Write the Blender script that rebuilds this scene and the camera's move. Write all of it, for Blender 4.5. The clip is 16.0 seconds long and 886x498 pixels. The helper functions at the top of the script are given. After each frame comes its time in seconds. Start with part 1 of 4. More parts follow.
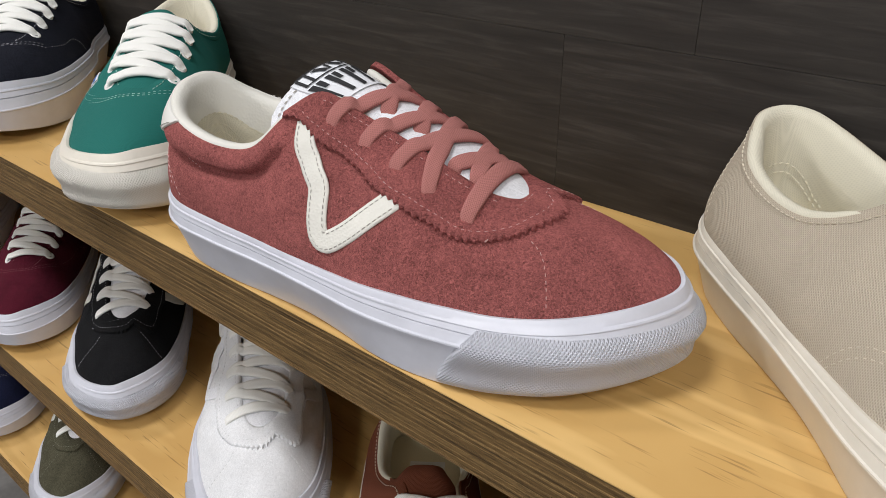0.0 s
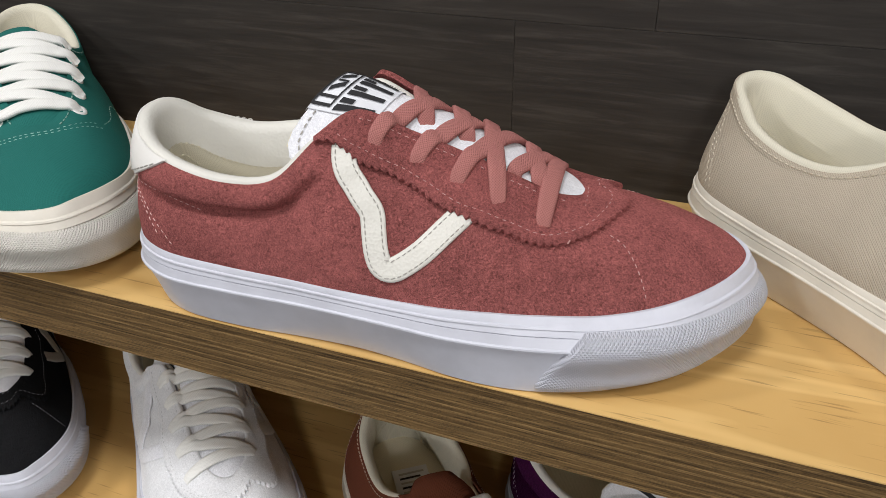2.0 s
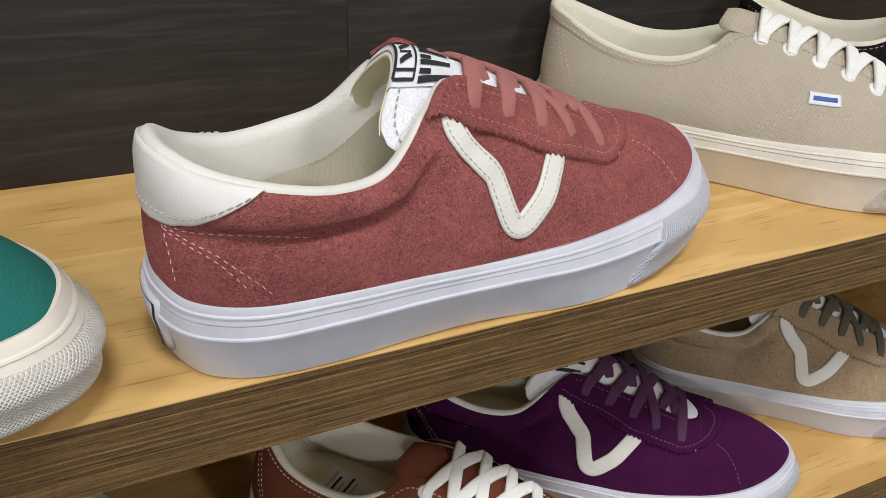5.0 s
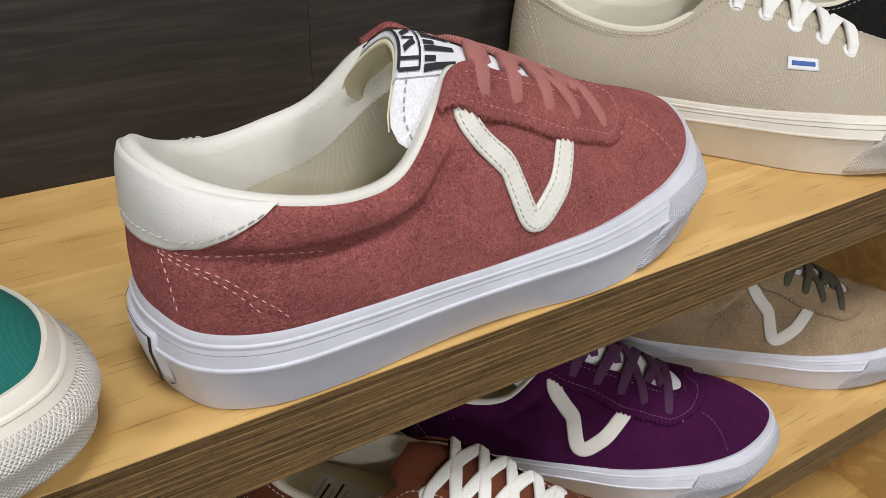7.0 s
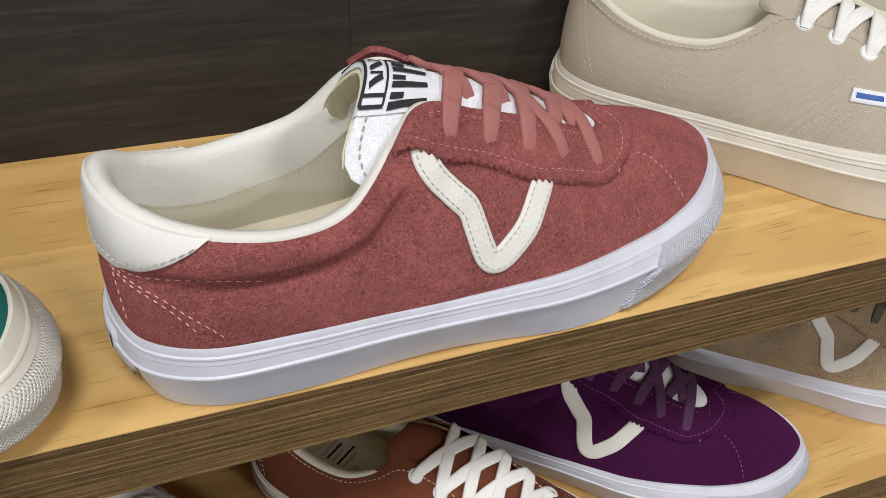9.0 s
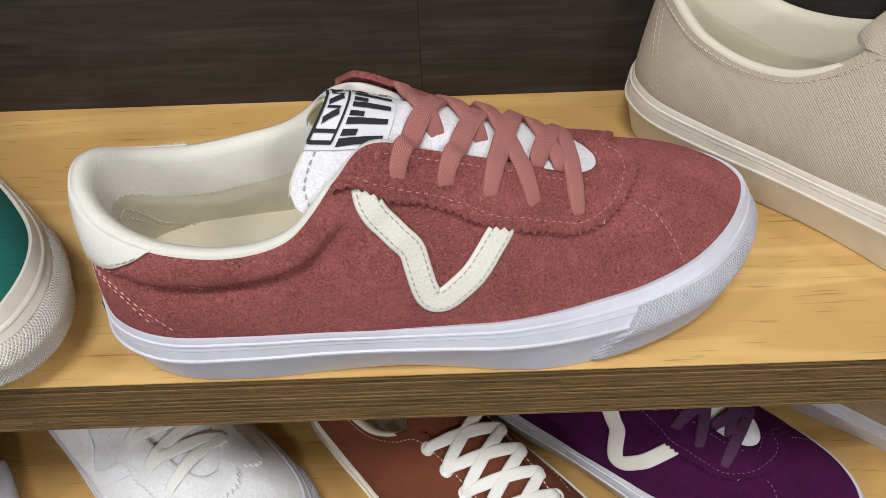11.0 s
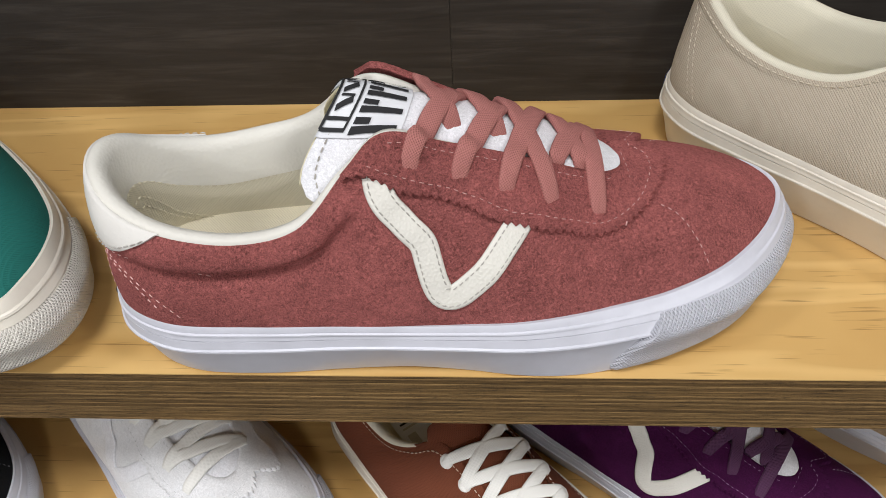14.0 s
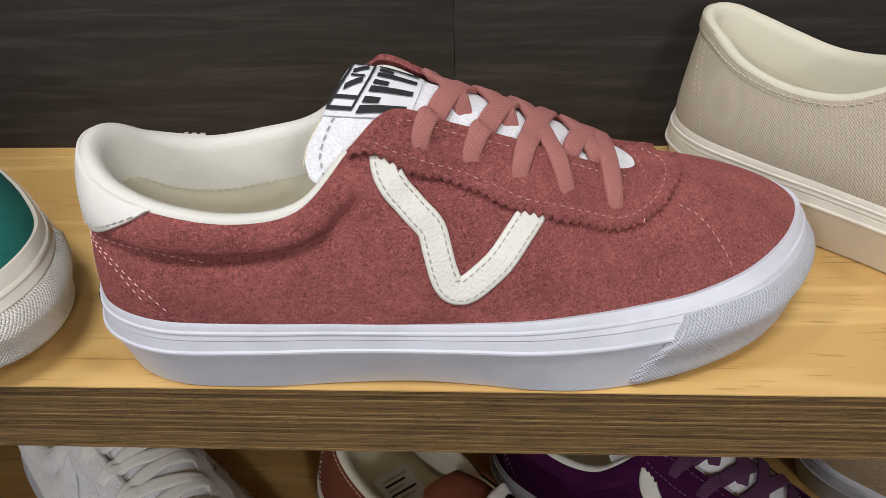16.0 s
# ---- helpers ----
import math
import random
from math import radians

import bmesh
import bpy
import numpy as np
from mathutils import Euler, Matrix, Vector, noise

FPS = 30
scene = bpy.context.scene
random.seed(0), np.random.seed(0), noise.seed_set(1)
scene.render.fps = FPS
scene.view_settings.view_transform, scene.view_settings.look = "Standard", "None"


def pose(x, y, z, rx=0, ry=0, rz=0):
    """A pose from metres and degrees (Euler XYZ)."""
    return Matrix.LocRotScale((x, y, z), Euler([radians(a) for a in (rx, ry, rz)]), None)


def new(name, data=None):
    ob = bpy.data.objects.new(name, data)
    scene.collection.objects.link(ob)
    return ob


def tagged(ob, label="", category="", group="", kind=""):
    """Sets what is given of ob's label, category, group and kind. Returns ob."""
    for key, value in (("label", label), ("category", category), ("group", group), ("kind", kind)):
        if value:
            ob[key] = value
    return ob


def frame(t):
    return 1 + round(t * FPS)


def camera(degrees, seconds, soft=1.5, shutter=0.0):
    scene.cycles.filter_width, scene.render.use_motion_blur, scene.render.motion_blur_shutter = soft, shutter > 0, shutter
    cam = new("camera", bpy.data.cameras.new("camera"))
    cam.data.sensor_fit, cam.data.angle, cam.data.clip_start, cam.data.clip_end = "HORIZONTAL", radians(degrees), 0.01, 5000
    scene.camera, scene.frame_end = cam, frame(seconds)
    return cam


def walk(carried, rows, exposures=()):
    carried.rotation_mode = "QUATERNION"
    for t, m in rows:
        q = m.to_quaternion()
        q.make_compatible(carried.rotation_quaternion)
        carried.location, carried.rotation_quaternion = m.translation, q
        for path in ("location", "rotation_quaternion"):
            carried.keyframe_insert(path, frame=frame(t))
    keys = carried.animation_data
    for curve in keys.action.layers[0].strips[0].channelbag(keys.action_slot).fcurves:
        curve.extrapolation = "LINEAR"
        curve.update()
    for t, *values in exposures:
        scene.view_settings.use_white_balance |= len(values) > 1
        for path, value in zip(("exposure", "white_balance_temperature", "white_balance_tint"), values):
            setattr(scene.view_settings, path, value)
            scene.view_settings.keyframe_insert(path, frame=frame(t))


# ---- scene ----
from mathutils.bvhtree import BVHTree

cam = camera(60.3, 16.0, soft=0.8)
METRES = 0.670
SHELF = 1.0  # height of the shelf top that carries the shoe
BASE = pose(0.37, -0.1768, SHELF + 0.1876, -28.072, 0.496, 40.405)
ROWS = [
    (0.0, 0.0, 0.0, 0.0, 0.0, 0.0, -0.0),
    (0.5, -0.0053, -0.0054, -0.0009, -1.41, -0.2, 0.96),
    (1.0, -0.0314, -0.0029, 0.0004, -4.55, -0.78, 2.89),
    (1.5, -0.091, 0.0136, 0.0131, -9.97, -1.69, 5.71),
    (2.0, -0.1636, 0.0432, 0.0364, -16.97, -3.32, 9.1),
    (2.5, -0.2266, 0.0751, 0.0564, -25.19, -5.33, 12.47),
    (3.0, -0.2848, 0.116, 0.0762, -34.06, -7.97, 15.49),
    (3.5, -0.3405, 0.1576, 0.0941, -42.61, -10.82, 17.78),
    (4.0, -0.3907, 0.1992, 0.1095, -50.5, -13.43, 19.57),
    (6.5, -0.4312, 0.3231, 0.1586, -69.87, -22.74, 23.9),
    (7.0, -0.4259, 0.323, 0.1588, -69.91, -23.25, 23.92),
    (7.5, -0.4223, 0.3238, 0.1584, -68.98, -23.55, 23.72),
    (8.0, -0.4118, 0.3115, 0.1627, -66.69, -23.79, 23.25),
    (8.5, -0.3919, 0.2772, 0.1719, -62.57, -24.04, 22.44),
    (9.0, -0.3637, 0.2367, 0.1752, -57.21, -24.1, 21.33),
    (11.5, -0.2306, 0.1316, 0.1881, -35.18, -24.37, 19.33),
    (12.0, -0.228, 0.1312, 0.1862, -33.89, -24.23, 19.52),
    (12.5, -0.2276, 0.1323, 0.1849, -33.37, -23.95, 19.51),
    (13.0, -0.226, 0.1332, 0.1825, -33.25, -23.43, 19.36),
    (13.5, -0.226, 0.1342, 0.1752, -33.33, -22.51, 19.09),
    (14.0, -0.2314, 0.1363, 0.1638, -33.49, -21.03, 18.84),
    (14.5, -0.2376, 0.1389, 0.1505, -33.62, -18.96, 18.63),
    (15.0, -0.2446, 0.1423, 0.1307, -33.76, -16.47, 18.44),
    (15.5, -0.2518, 0.1465, 0.1129, -33.93, -13.92, 18.17),
    (16.0, -0.2571, 0.1572, 0.0976, -34.15, -11.63, 17.81),
]
walk(cam, [(t, BASE @ pose(METRES * x, METRES * y, METRES * z, 90 + pitch, roll, yaw)) for t, x, y, z, yaw, pitch, roll in ROWS])

# ---- world and light ----
world = bpy.data.worlds.new("World")
scene.world = world
world.use_nodes = True
world.node_tree.nodes["Background"].inputs[0].default_value = (0.9, 0.95, 1.0, 1)
world.node_tree.nodes["Background"].inputs[1].default_value = 0.05
scene.view_settings.exposure = 0.0
LAMP_POWER = 21.0


def area_lamp(x, y, z, sx, sy, power, colour=(0.985, 0.985, 1.0)):
    data = bpy.data.lights.new("unseen_overhead_light", "AREA")
    data.shape, data.size, data.size_y, data.energy, data.color = "RECTANGLE", sx, sy, power, colour
    ob = new("unseen_overhead_light", data)
    ob.matrix_world = pose(x, y, z)
    return ob


# ---- materials ----
def material(name):
    m = bpy.data.materials.new(name)
    m.use_nodes = True
    nodes, links = m.node_tree.nodes, m.node_tree.links
    return m, nodes, links, nodes["Principled BSDF"]


def node(nodes, kind, **values):
    n = nodes.new(kind)
    for k, v in values.items():
        n.inputs[k.replace("_", " ")].default_value = v
    return n


def ramp(nodes, links, source, stops):
    r = nodes.new("ShaderNodeValToRGB")
    el = r.color_ramp.elements
    while len(el) < len(stops):
        el.new(0.5)
    for e, (p, c) in zip(el, stops):
        e.position, e.color = p, (*c, 1)
    links.new(source, r.inputs[0])
    return r


def mult(c, k):
    return tuple(min(1.0, v * k) for v in c)


def suede(name, c, grain=1.0):
    """Napped leather: brushed lighter and darker areas over a fine grain, the shade in its pits put into the colour."""
    m, nodes, links, b = material(name)
    co = nodes.new("ShaderNodeTexCoord")
    big = node(nodes, "ShaderNodeTexNoise", Scale=38.0, Detail=5.0, Roughness=0.6, Distortion=0.6)
    fine = node(nodes, "ShaderNodeTexNoise", Scale=1050.0, Detail=2.5, Roughness=0.65, Distortion=1.2)
    mid = node(nodes, "ShaderNodeTexNoise", Scale=190.0, Detail=4.0, Roughness=0.65)
    for t in (big, fine, mid):
        links.new(co.outputs["Object"], t.inputs["Vector"])
    add = nodes.new("ShaderNodeMath"); add.operation = "MULTIPLY_ADD"
    add.inputs[1].default_value = 0.85
    half = nodes.new("ShaderNodeMath"); half.operation = "MULTIPLY"; half.inputs[1].default_value = 0.30
    links.new(big.outputs[0], half.inputs[0])
    links.new(fine.outputs[0], add.inputs[0]); links.new(half.outputs[0], add.inputs[2])
    add2 = nodes.new("ShaderNodeMath"); add2.operation = "MULTIPLY_ADD"
    add2.inputs[1].default_value = 0.16
    links.new(mid.outputs[0], add2.inputs[0]); links.new(add.outputs[0], add2.inputs[2])
    r = ramp(nodes, links, add2.outputs[0], [(0.50, mult(c, 1 - 0.58 * grain)), (0.65, mult(c, 1 - 0.02 * grain)), (0.82, mult(c, 1 + 0.70 * grain))])
    links.new(r.outputs[0], b.inputs["Base Color"])
    bump = node(nodes, "ShaderNodeBump", Strength=1.0 * grain, Distance=0.0028)
    links.new(add2.outputs[0], bump.inputs["Height"])
    links.new(bump.outputs[0], b.inputs["Normal"])
    b.inputs["Roughness"].default_value = 0.95
    b.inputs["Specular IOR Level"].default_value = 0.12
    b.inputs["Sheen Weight"].default_value = 0.70
    b.inputs["Sheen Roughness"].default_value = 0.5
    b.inputs["Sheen Tint"].default_value = (*mult(c, 1.8), 1)
    return m


def canvas(name, c, scale=900.0, depth=0.5, contrast=0.22):
    """Woven cloth with crossing threads."""
    m, nodes, links, b = material(name)
    co = nodes.new("ShaderNodeTexCoord")
    waves = []
    for axis in ("X", "DIAGONAL"):
        w = node(nodes, "ShaderNodeTexWave", Scale=scale / 2.2, Distortion=0.8, Detail=2.0, Detail_Scale=0.6)
        w.wave_type, w.bands_direction = "BANDS", axis
        links.new(co.outputs["Object"], w.inputs["Vector"])
        waves.append(w)
    mx = nodes.new("ShaderNodeMath"); mx.operation = "MAXIMUM"
    links.new(waves[0].outputs["Fac"], mx.inputs[0]); links.new(waves[1].outputs["Fac"], mx.inputs[1])
    big = node(nodes, "ShaderNodeTexNoise", Scale=45.0, Detail=5.0, Roughness=0.6)
    links.new(co.outputs["Object"], big.inputs["Vector"])
    add = nodes.new("ShaderNodeMath"); add.operation = "MULTIPLY_ADD"
    add.inputs[1].default_value = 0.5
    tone = nodes.new("ShaderNodeMath"); tone.operation = "MULTIPLY"; tone.inputs[1].default_value = 0.22
    links.new(big.outputs[0], tone.inputs[0])
    links.new(mx.outputs[0], add.inputs[0]); links.new(tone.outputs[0], add.inputs[2])
    r = ramp(nodes, links, add.outputs[0], [(0.22, mult(c, 1 - contrast)), (0.62, mult(c, 1 + 0.3 * contrast))])
    links.new(r.outputs[0], b.inputs["Base Color"])
    bump = node(nodes, "ShaderNodeBump", Strength=depth, Distance=0.0006)
    links.new(mx.outputs[0], bump.inputs["Height"])
    links.new(bump.outputs[0], b.inputs["Normal"])
    b.inputs["Roughness"].default_value = 0.9
    b.inputs["Specular IOR Level"].default_value = 0.2
    return m


def leather(name, c, rough=0.45, scale=1000.0, strength=0.18):
    """Tumbled leather or coated lining with a fine pebble."""
    m, nodes, links, b = material(name)
    co = nodes.new("ShaderNodeTexCoord")
    vor = node(nodes, "ShaderNodeTexVoronoi", Scale=scale)
    big = node(nodes, "ShaderNodeTexNoise", Scale=30.0, Detail=4.0)
    for t in (vor, big):
        links.new(co.outputs["Object"], t.inputs["Vector"])
    r = ramp(nodes, links, big.outputs[0], [(0.3, mult(c, 0.92)), (0.7, mult(c, 1.03))])
    links.new(r.outputs[0], b.inputs["Base Color"])
    bump = node(nodes, "ShaderNodeBump", Strength=strength, Distance=0.0004)
    links.new(vor.outputs["Distance"], bump.inputs["Height"])
    links.new(bump.outputs[0], b.inputs["Normal"])
    b.inputs["Roughness"].default_value = rough
    b.inputs["Specular IOR Level"].default_value = 0.35
    return m


def rubber(name, c, rough=0.38, pattern=False):
    """Vulcanised rubber, scuffed; with pattern the moulded lozenges of a toe bumper."""
    m, nodes, links, b = material(name)
    co = nodes.new("ShaderNodeTexCoord")
    big = node(nodes, "ShaderNodeTexNoise", Scale=60.0, Detail=6.0, Roughness=0.65)
    links.new(co.outputs["Object"], big.inputs["Vector"])
    r = ramp(nodes, links, big.outputs[0], [(0.25, mult(c, 0.9)), (0.6, c)])
    links.new(r.outputs[0], b.inputs["Base Color"])
    rr = ramp(nodes, links, big.outputs[0], [(0.3, (rough - 0.08,) * 3), (0.7, (rough + 0.12,) * 3)])
    links.new(rr.outputs[0], b.inputs["Roughness"])
    bump = node(nodes, "ShaderNodeBump", Strength=0.12, Distance=0.0006)
    links.new(big.outputs[0], bump.inputs["Height"])
    if pattern:
        uv = nodes.new("ShaderNodeUVMap")
        sep = nodes.new("ShaderNodeSeparateXYZ")
        links.new(uv.outputs[0], sep.inputs[0])
        waves = []
        for op in ("ADD", "SUBTRACT"):
            a = nodes.new("ShaderNodeMath"); a.operation = op
            links.new(sep.outputs[0], a.inputs[0]); links.new(sep.outputs[1], a.inputs[1])
            s = nodes.new("ShaderNodeMath"); s.operation = "SINE"
            links.new(a.outputs[0], s.inputs[0])
            waves.append(s)
        p = nodes.new("ShaderNodeMath"); p.operation = "MINIMUM"
        links.new(waves[0].outputs[0], p.inputs[0]); links.new(waves[1].outputs[0], p.inputs[1])
        bump2 = node(nodes, "ShaderNodeBump", Strength=0.75, Distance=0.0006)
        links.new(p.outputs[0], bump2.inputs["Height"])
        links.new(bump.outputs[0], bump2.inputs["Normal"])
        links.new(bump2.outputs[0], b.inputs["Normal"])
    else:
        links.new(bump.outputs[0], b.inputs["Normal"])
    b.inputs["Specular IOR Level"].default_value = 0.45
    return m


def cloth(name, c, deep=0.22):
    """Flat woven lace or tape."""
    m, nodes, links, b = material(name)
    uv = nodes.new("ShaderNodeUVMap")
    sep = nodes.new("ShaderNodeSeparateXYZ")
    links.new(uv.outputs[0], sep.inputs[0])
    waves = []
    for op in ("ADD", "SUBTRACT"):
        a = nodes.new("ShaderNodeMath"); a.operation = op
        links.new(sep.outputs[0], a.inputs[0]); links.new(sep.outputs[1], a.inputs[1])
        s = nodes.new("ShaderNodeMath"); s.operation = "SINE"
        links.new(a.outputs[0], s.inputs[0])
        waves.append(s)
    p = nodes.new("ShaderNodeMath"); p.operation = "MAXIMUM"
    links.new(waves[0].outputs[0], p.inputs[0]); links.new(waves[1].outputs[0], p.inputs[1])
    r = ramp(nodes, links, p.outputs[0], [(0.0, mult(c, 1 - deep)), (0.8, mult(c, 1.05))])
    links.new(r.outputs[0], b.inputs["Base Color"])
    bump = node(nodes, "ShaderNodeBump", Strength=0.6 if deep > 0.1 else 0.2, Distance=0.0005)
    links.new(p.outputs[0], bump.inputs["Height"])
    links.new(bump.outputs[0], b.inputs["Normal"])
    b.inputs["Roughness"].default_value = 0.9
    b.inputs["Specular IOR Level"].default_value = 0.15
    return m


def plain(name, c, rough=0.6, metal=0.0):
    m, nodes, links, b = material(name)
    co = nodes.new("ShaderNodeTexCoord")
    t = node(nodes, "ShaderNodeTexNoise", Scale=90.0, Detail=4.0)
    links.new(co.outputs["Object"], t.inputs["Vector"])
    r = ramp(nodes, links, t.outputs[0], [(0.3, mult(c, 0.9)), (0.7, mult(c, 1.05))])
    links.new(r.outputs[0], b.inputs["Base Color"])
    b.inputs["Roughness"].default_value = rough
    b.inputs["Metallic"].default_value = metal
    return m


def pine(name):
    """Varnished pine veneer: long drifting growth lines and short dark dashes."""
    m, nodes, links, b = material(name)
    co = nodes.new("ShaderNodeTexCoord")
    mp = node(nodes, "ShaderNodeMapping", Scale=(0.9, 7.0, 7.0))
    links.new(co.outputs["Object"], mp.inputs["Vector"])
    warp = node(nodes, "ShaderNodeTexNoise", Scale=2.0, Detail=3.0, Roughness=0.5, Distortion=0.8)
    links.new(mp.outputs[0], warp.inputs["Vector"])
    rings = nodes.new("ShaderNodeMath"); rings.operation = "MULTIPLY"; rings.inputs[1].default_value = 34.0
    links.new(warp.outputs[0], rings.inputs[0])
    sine = nodes.new("ShaderNodeMath"); sine.operation = "SINE"
    links.new(rings.outputs[0], sine.inputs[0])
    base = ramp(nodes, links, sine.outputs[0], [(0.0, (0.60, 0.37, 0.13)), (1.0, (0.70, 0.455, 0.175))])
    mp2 = node(nodes, "ShaderNodeMapping", Scale=(30.0, 520.0, 520.0))
    links.new(co.outputs["Object"], mp2.inputs["Vector"])
    dash = node(nodes, "ShaderNodeTexNoise", Scale=1.0, Detail=2.0, Roughness=0.5)
    links.new(mp2.outputs[0], dash.inputs["Vector"])
    dr = ramp(nodes, links, dash.outputs[0], [(0.27, (0.3, 0.26, 0.2)), (0.37, (1, 1, 1))])
    mix = nodes.new("ShaderNodeMix"); mix.data_type, mix.blend_type = "RGBA", "MULTIPLY"
    mix.inputs["Factor"].default_value = 0.55
    links.new(base.outputs[0], mix.inputs["A"]); links.new(dr.outputs[0], mix.inputs["B"])
    blot = node(nodes, "ShaderNodeTexNoise", Scale=9.0, Detail=4.0)
    links.new(co.outputs["Object"], blot.inputs["Vector"])
    br = ramp(nodes, links, blot.outputs[0], [(0.35, (0.82, 0.76, 0.66)), (0.62, (1, 1, 1))])
    mix2 = nodes.new("ShaderNodeMix"); mix2.data_type, mix2.blend_type = "RGBA", "MULTIPLY"
    mix2.inputs["Factor"].default_value = 0.7
    links.new(mix.outputs["Result"], mix2.inputs["A"]); links.new(br.outputs[0], mix2.inputs["B"])
    links.new(mix2.outputs["Result"], b.inputs["Base Color"])
    bump = node(nodes, "ShaderNodeBump", Strength=0.1, Distance=0.0004)
    links.new(dash.outputs[0], bump.inputs["Height"])
    links.new(bump.outputs[0], b.inputs["Normal"])
    b.inputs["Roughness"].default_value = 0.42
    b.inputs["Specular IOR Level"].default_value = 0.4
    return m


def ply(name, c):
    """Sawn plywood edge: fibres cut along and across, with pores."""
    m, nodes, links, b = material(name)
    co = nodes.new("ShaderNodeTexCoord")
    info = nodes.new("ShaderNodeObjectInfo")
    off = nodes.new("ShaderNodeMath"); off.operation = "MULTIPLY"; off.inputs[1].default_value = 40.0
    links.new(info.outputs["Random"], off.inputs[0])
    vec = nodes.new("ShaderNodeVectorMath"); vec.operation = "ADD"
    links.new(co.outputs["Object"], vec.inputs[0]); links.new(off.outputs[0], vec.inputs[1])
    mp = node(nodes, "ShaderNodeMapping", Scale=(45.0, 900.0, 2000.0))
    links.new(vec.outputs[0], mp.inputs["Vector"])
    n = node(nodes, "ShaderNodeTexNoise", Scale=1.0, Detail=4.0, Roughness=0.7)
    links.new(mp.outputs[0], n.inputs["Vector"])
    mp2 = node(nodes, "ShaderNodeMapping", Scale=(420.0, 700.0, 1100.0))
    links.new(vec.outputs[0], mp2.inputs["Vector"])
    pores = node(nodes, "ShaderNodeTexNoise", Scale=1.0, Detail=3.0, Roughness=0.6)
    links.new(mp2.outputs[0], pores.inputs["Vector"])
    r = ramp(nodes, links, n.outputs[0], [(0.36, mult(c, 0.32)), (0.47, mult(c, 0.85)), (0.62, mult(c, 1.2))])
    pr = ramp(nodes, links, pores.outputs[0], [(0.3, (0.35, 0.33, 0.3)), (0.45, (1, 1, 1))])
    mix = nodes.new("ShaderNodeMix"); mix.data_type, mix.blend_type = "RGBA", "MULTIPLY"
    mix.inputs["Factor"].default_value = 0.6
    links.new(r.outputs[0], mix.inputs["A"]); links.new(pr.outputs[0], mix.inputs["B"])
    shade = ramp(nodes, links, info.outputs["Random"], [(0.0, (0.66, 0.62, 0.56)), (1.0, (1.08, 1.05, 1.0))])
    mix3 = nodes.new("ShaderNodeMix"); mix3.data_type, mix3.blend_type = "RGBA", "MULTIPLY"
    mix3.inputs["Factor"].default_value = 1.0
    links.new(mix.outputs["Result"], mix3.inputs["A"]); links.new(shade.outputs[0], mix3.inputs["B"])
    links.new(mix3.outputs["Result"], b.inputs["Base Color"])
    bump = node(nodes, "ShaderNodeBump", Strength=0.5, Distance=0.0006)
    links.new(n.outputs[0], bump.inputs["Height"])
    links.new(bump.outputs[0], b.inputs["Normal"])
    b.inputs["Roughness"].default_value = 0.75
    b.inputs["Specular IOR Level"].default_value = 0.25
    return m


def dark_laminate(name):
    """Charcoal wood-grain laminate with pale scratched grain."""
    m, nodes, links, b = material(name)
    co = nodes.new("ShaderNodeTexCoord")
    info = nodes.new("ShaderNodeObjectInfo")
    off = nodes.new("ShaderNodeMath"); off.operation = "MULTIPLY"; off.inputs[1].default_value = 30.0
    links.new(info.outputs["Random"], off.inputs[0])
    vec = nodes.new("ShaderNodeVectorMath"); vec.operation = "ADD"
    links.new(co.outputs["Object"], vec.inputs[0]); links.new(off.outputs[0], vec.inputs[1])
    mp = node(nodes, "ShaderNodeMapping", Scale=(14.0, 200.0, 200.0))
    links.new(vec.outputs[0], mp.inputs["Vector"])
    n = node(nodes, "ShaderNodeTexNoise", Scale=1.0, Detail=6.0, Roughness=0.65, Distortion=0.6)
    links.new(mp.outputs[0], n.inputs["Vector"])
    mp2 = node(nodes, "ShaderNodeMapping", Scale=(3.0, 14.0, 14.0))
    links.new(vec.outputs[0], mp2.inputs["Vector"])
    n2 = node(nodes, "ShaderNodeTexNoise", Scale=1.0, Detail=4.0, Roughness=0.6, Distortion=1.0)
    links.new(mp2.outputs[0], n2.inputs["Vector"])
    r = ramp(nodes, links, n.outputs[0], [(0.3, (0.0205, 0.0175, 0.0150)), (0.52, (0.0310, 0.0268, 0.0230)), (0.72, (0.052, 0.0455, 0.0395))])
    r2 = ramp(nodes, links, n2.outputs[0], [(0.3, (0.92, 0.92, 0.92)), (0.7, (1.06, 1.04, 1.02))])
    mix = nodes.new("ShaderNodeMix"); mix.data_type, mix.blend_type = "RGBA", "MULTIPLY"
    mix.inputs["Factor"].default_value = 1.0
    links.new(r.outputs[0], mix.inputs["A"]); links.new(r2.outputs[0], mix.inputs["B"])
    links.new(mix.outputs["Result"], b.inputs["Base Color"])
    bump = node(nodes, "ShaderNodeBump", Strength=0.3, Distance=0.0005)
    links.new(n.outputs[0], bump.inputs["Height"])
    links.new(bump.outputs[0], b.inputs["Normal"])
    b.inputs["Roughness"].default_value = 0.55
    b.inputs["Specular IOR Level"].default_value = 0.3
    return m


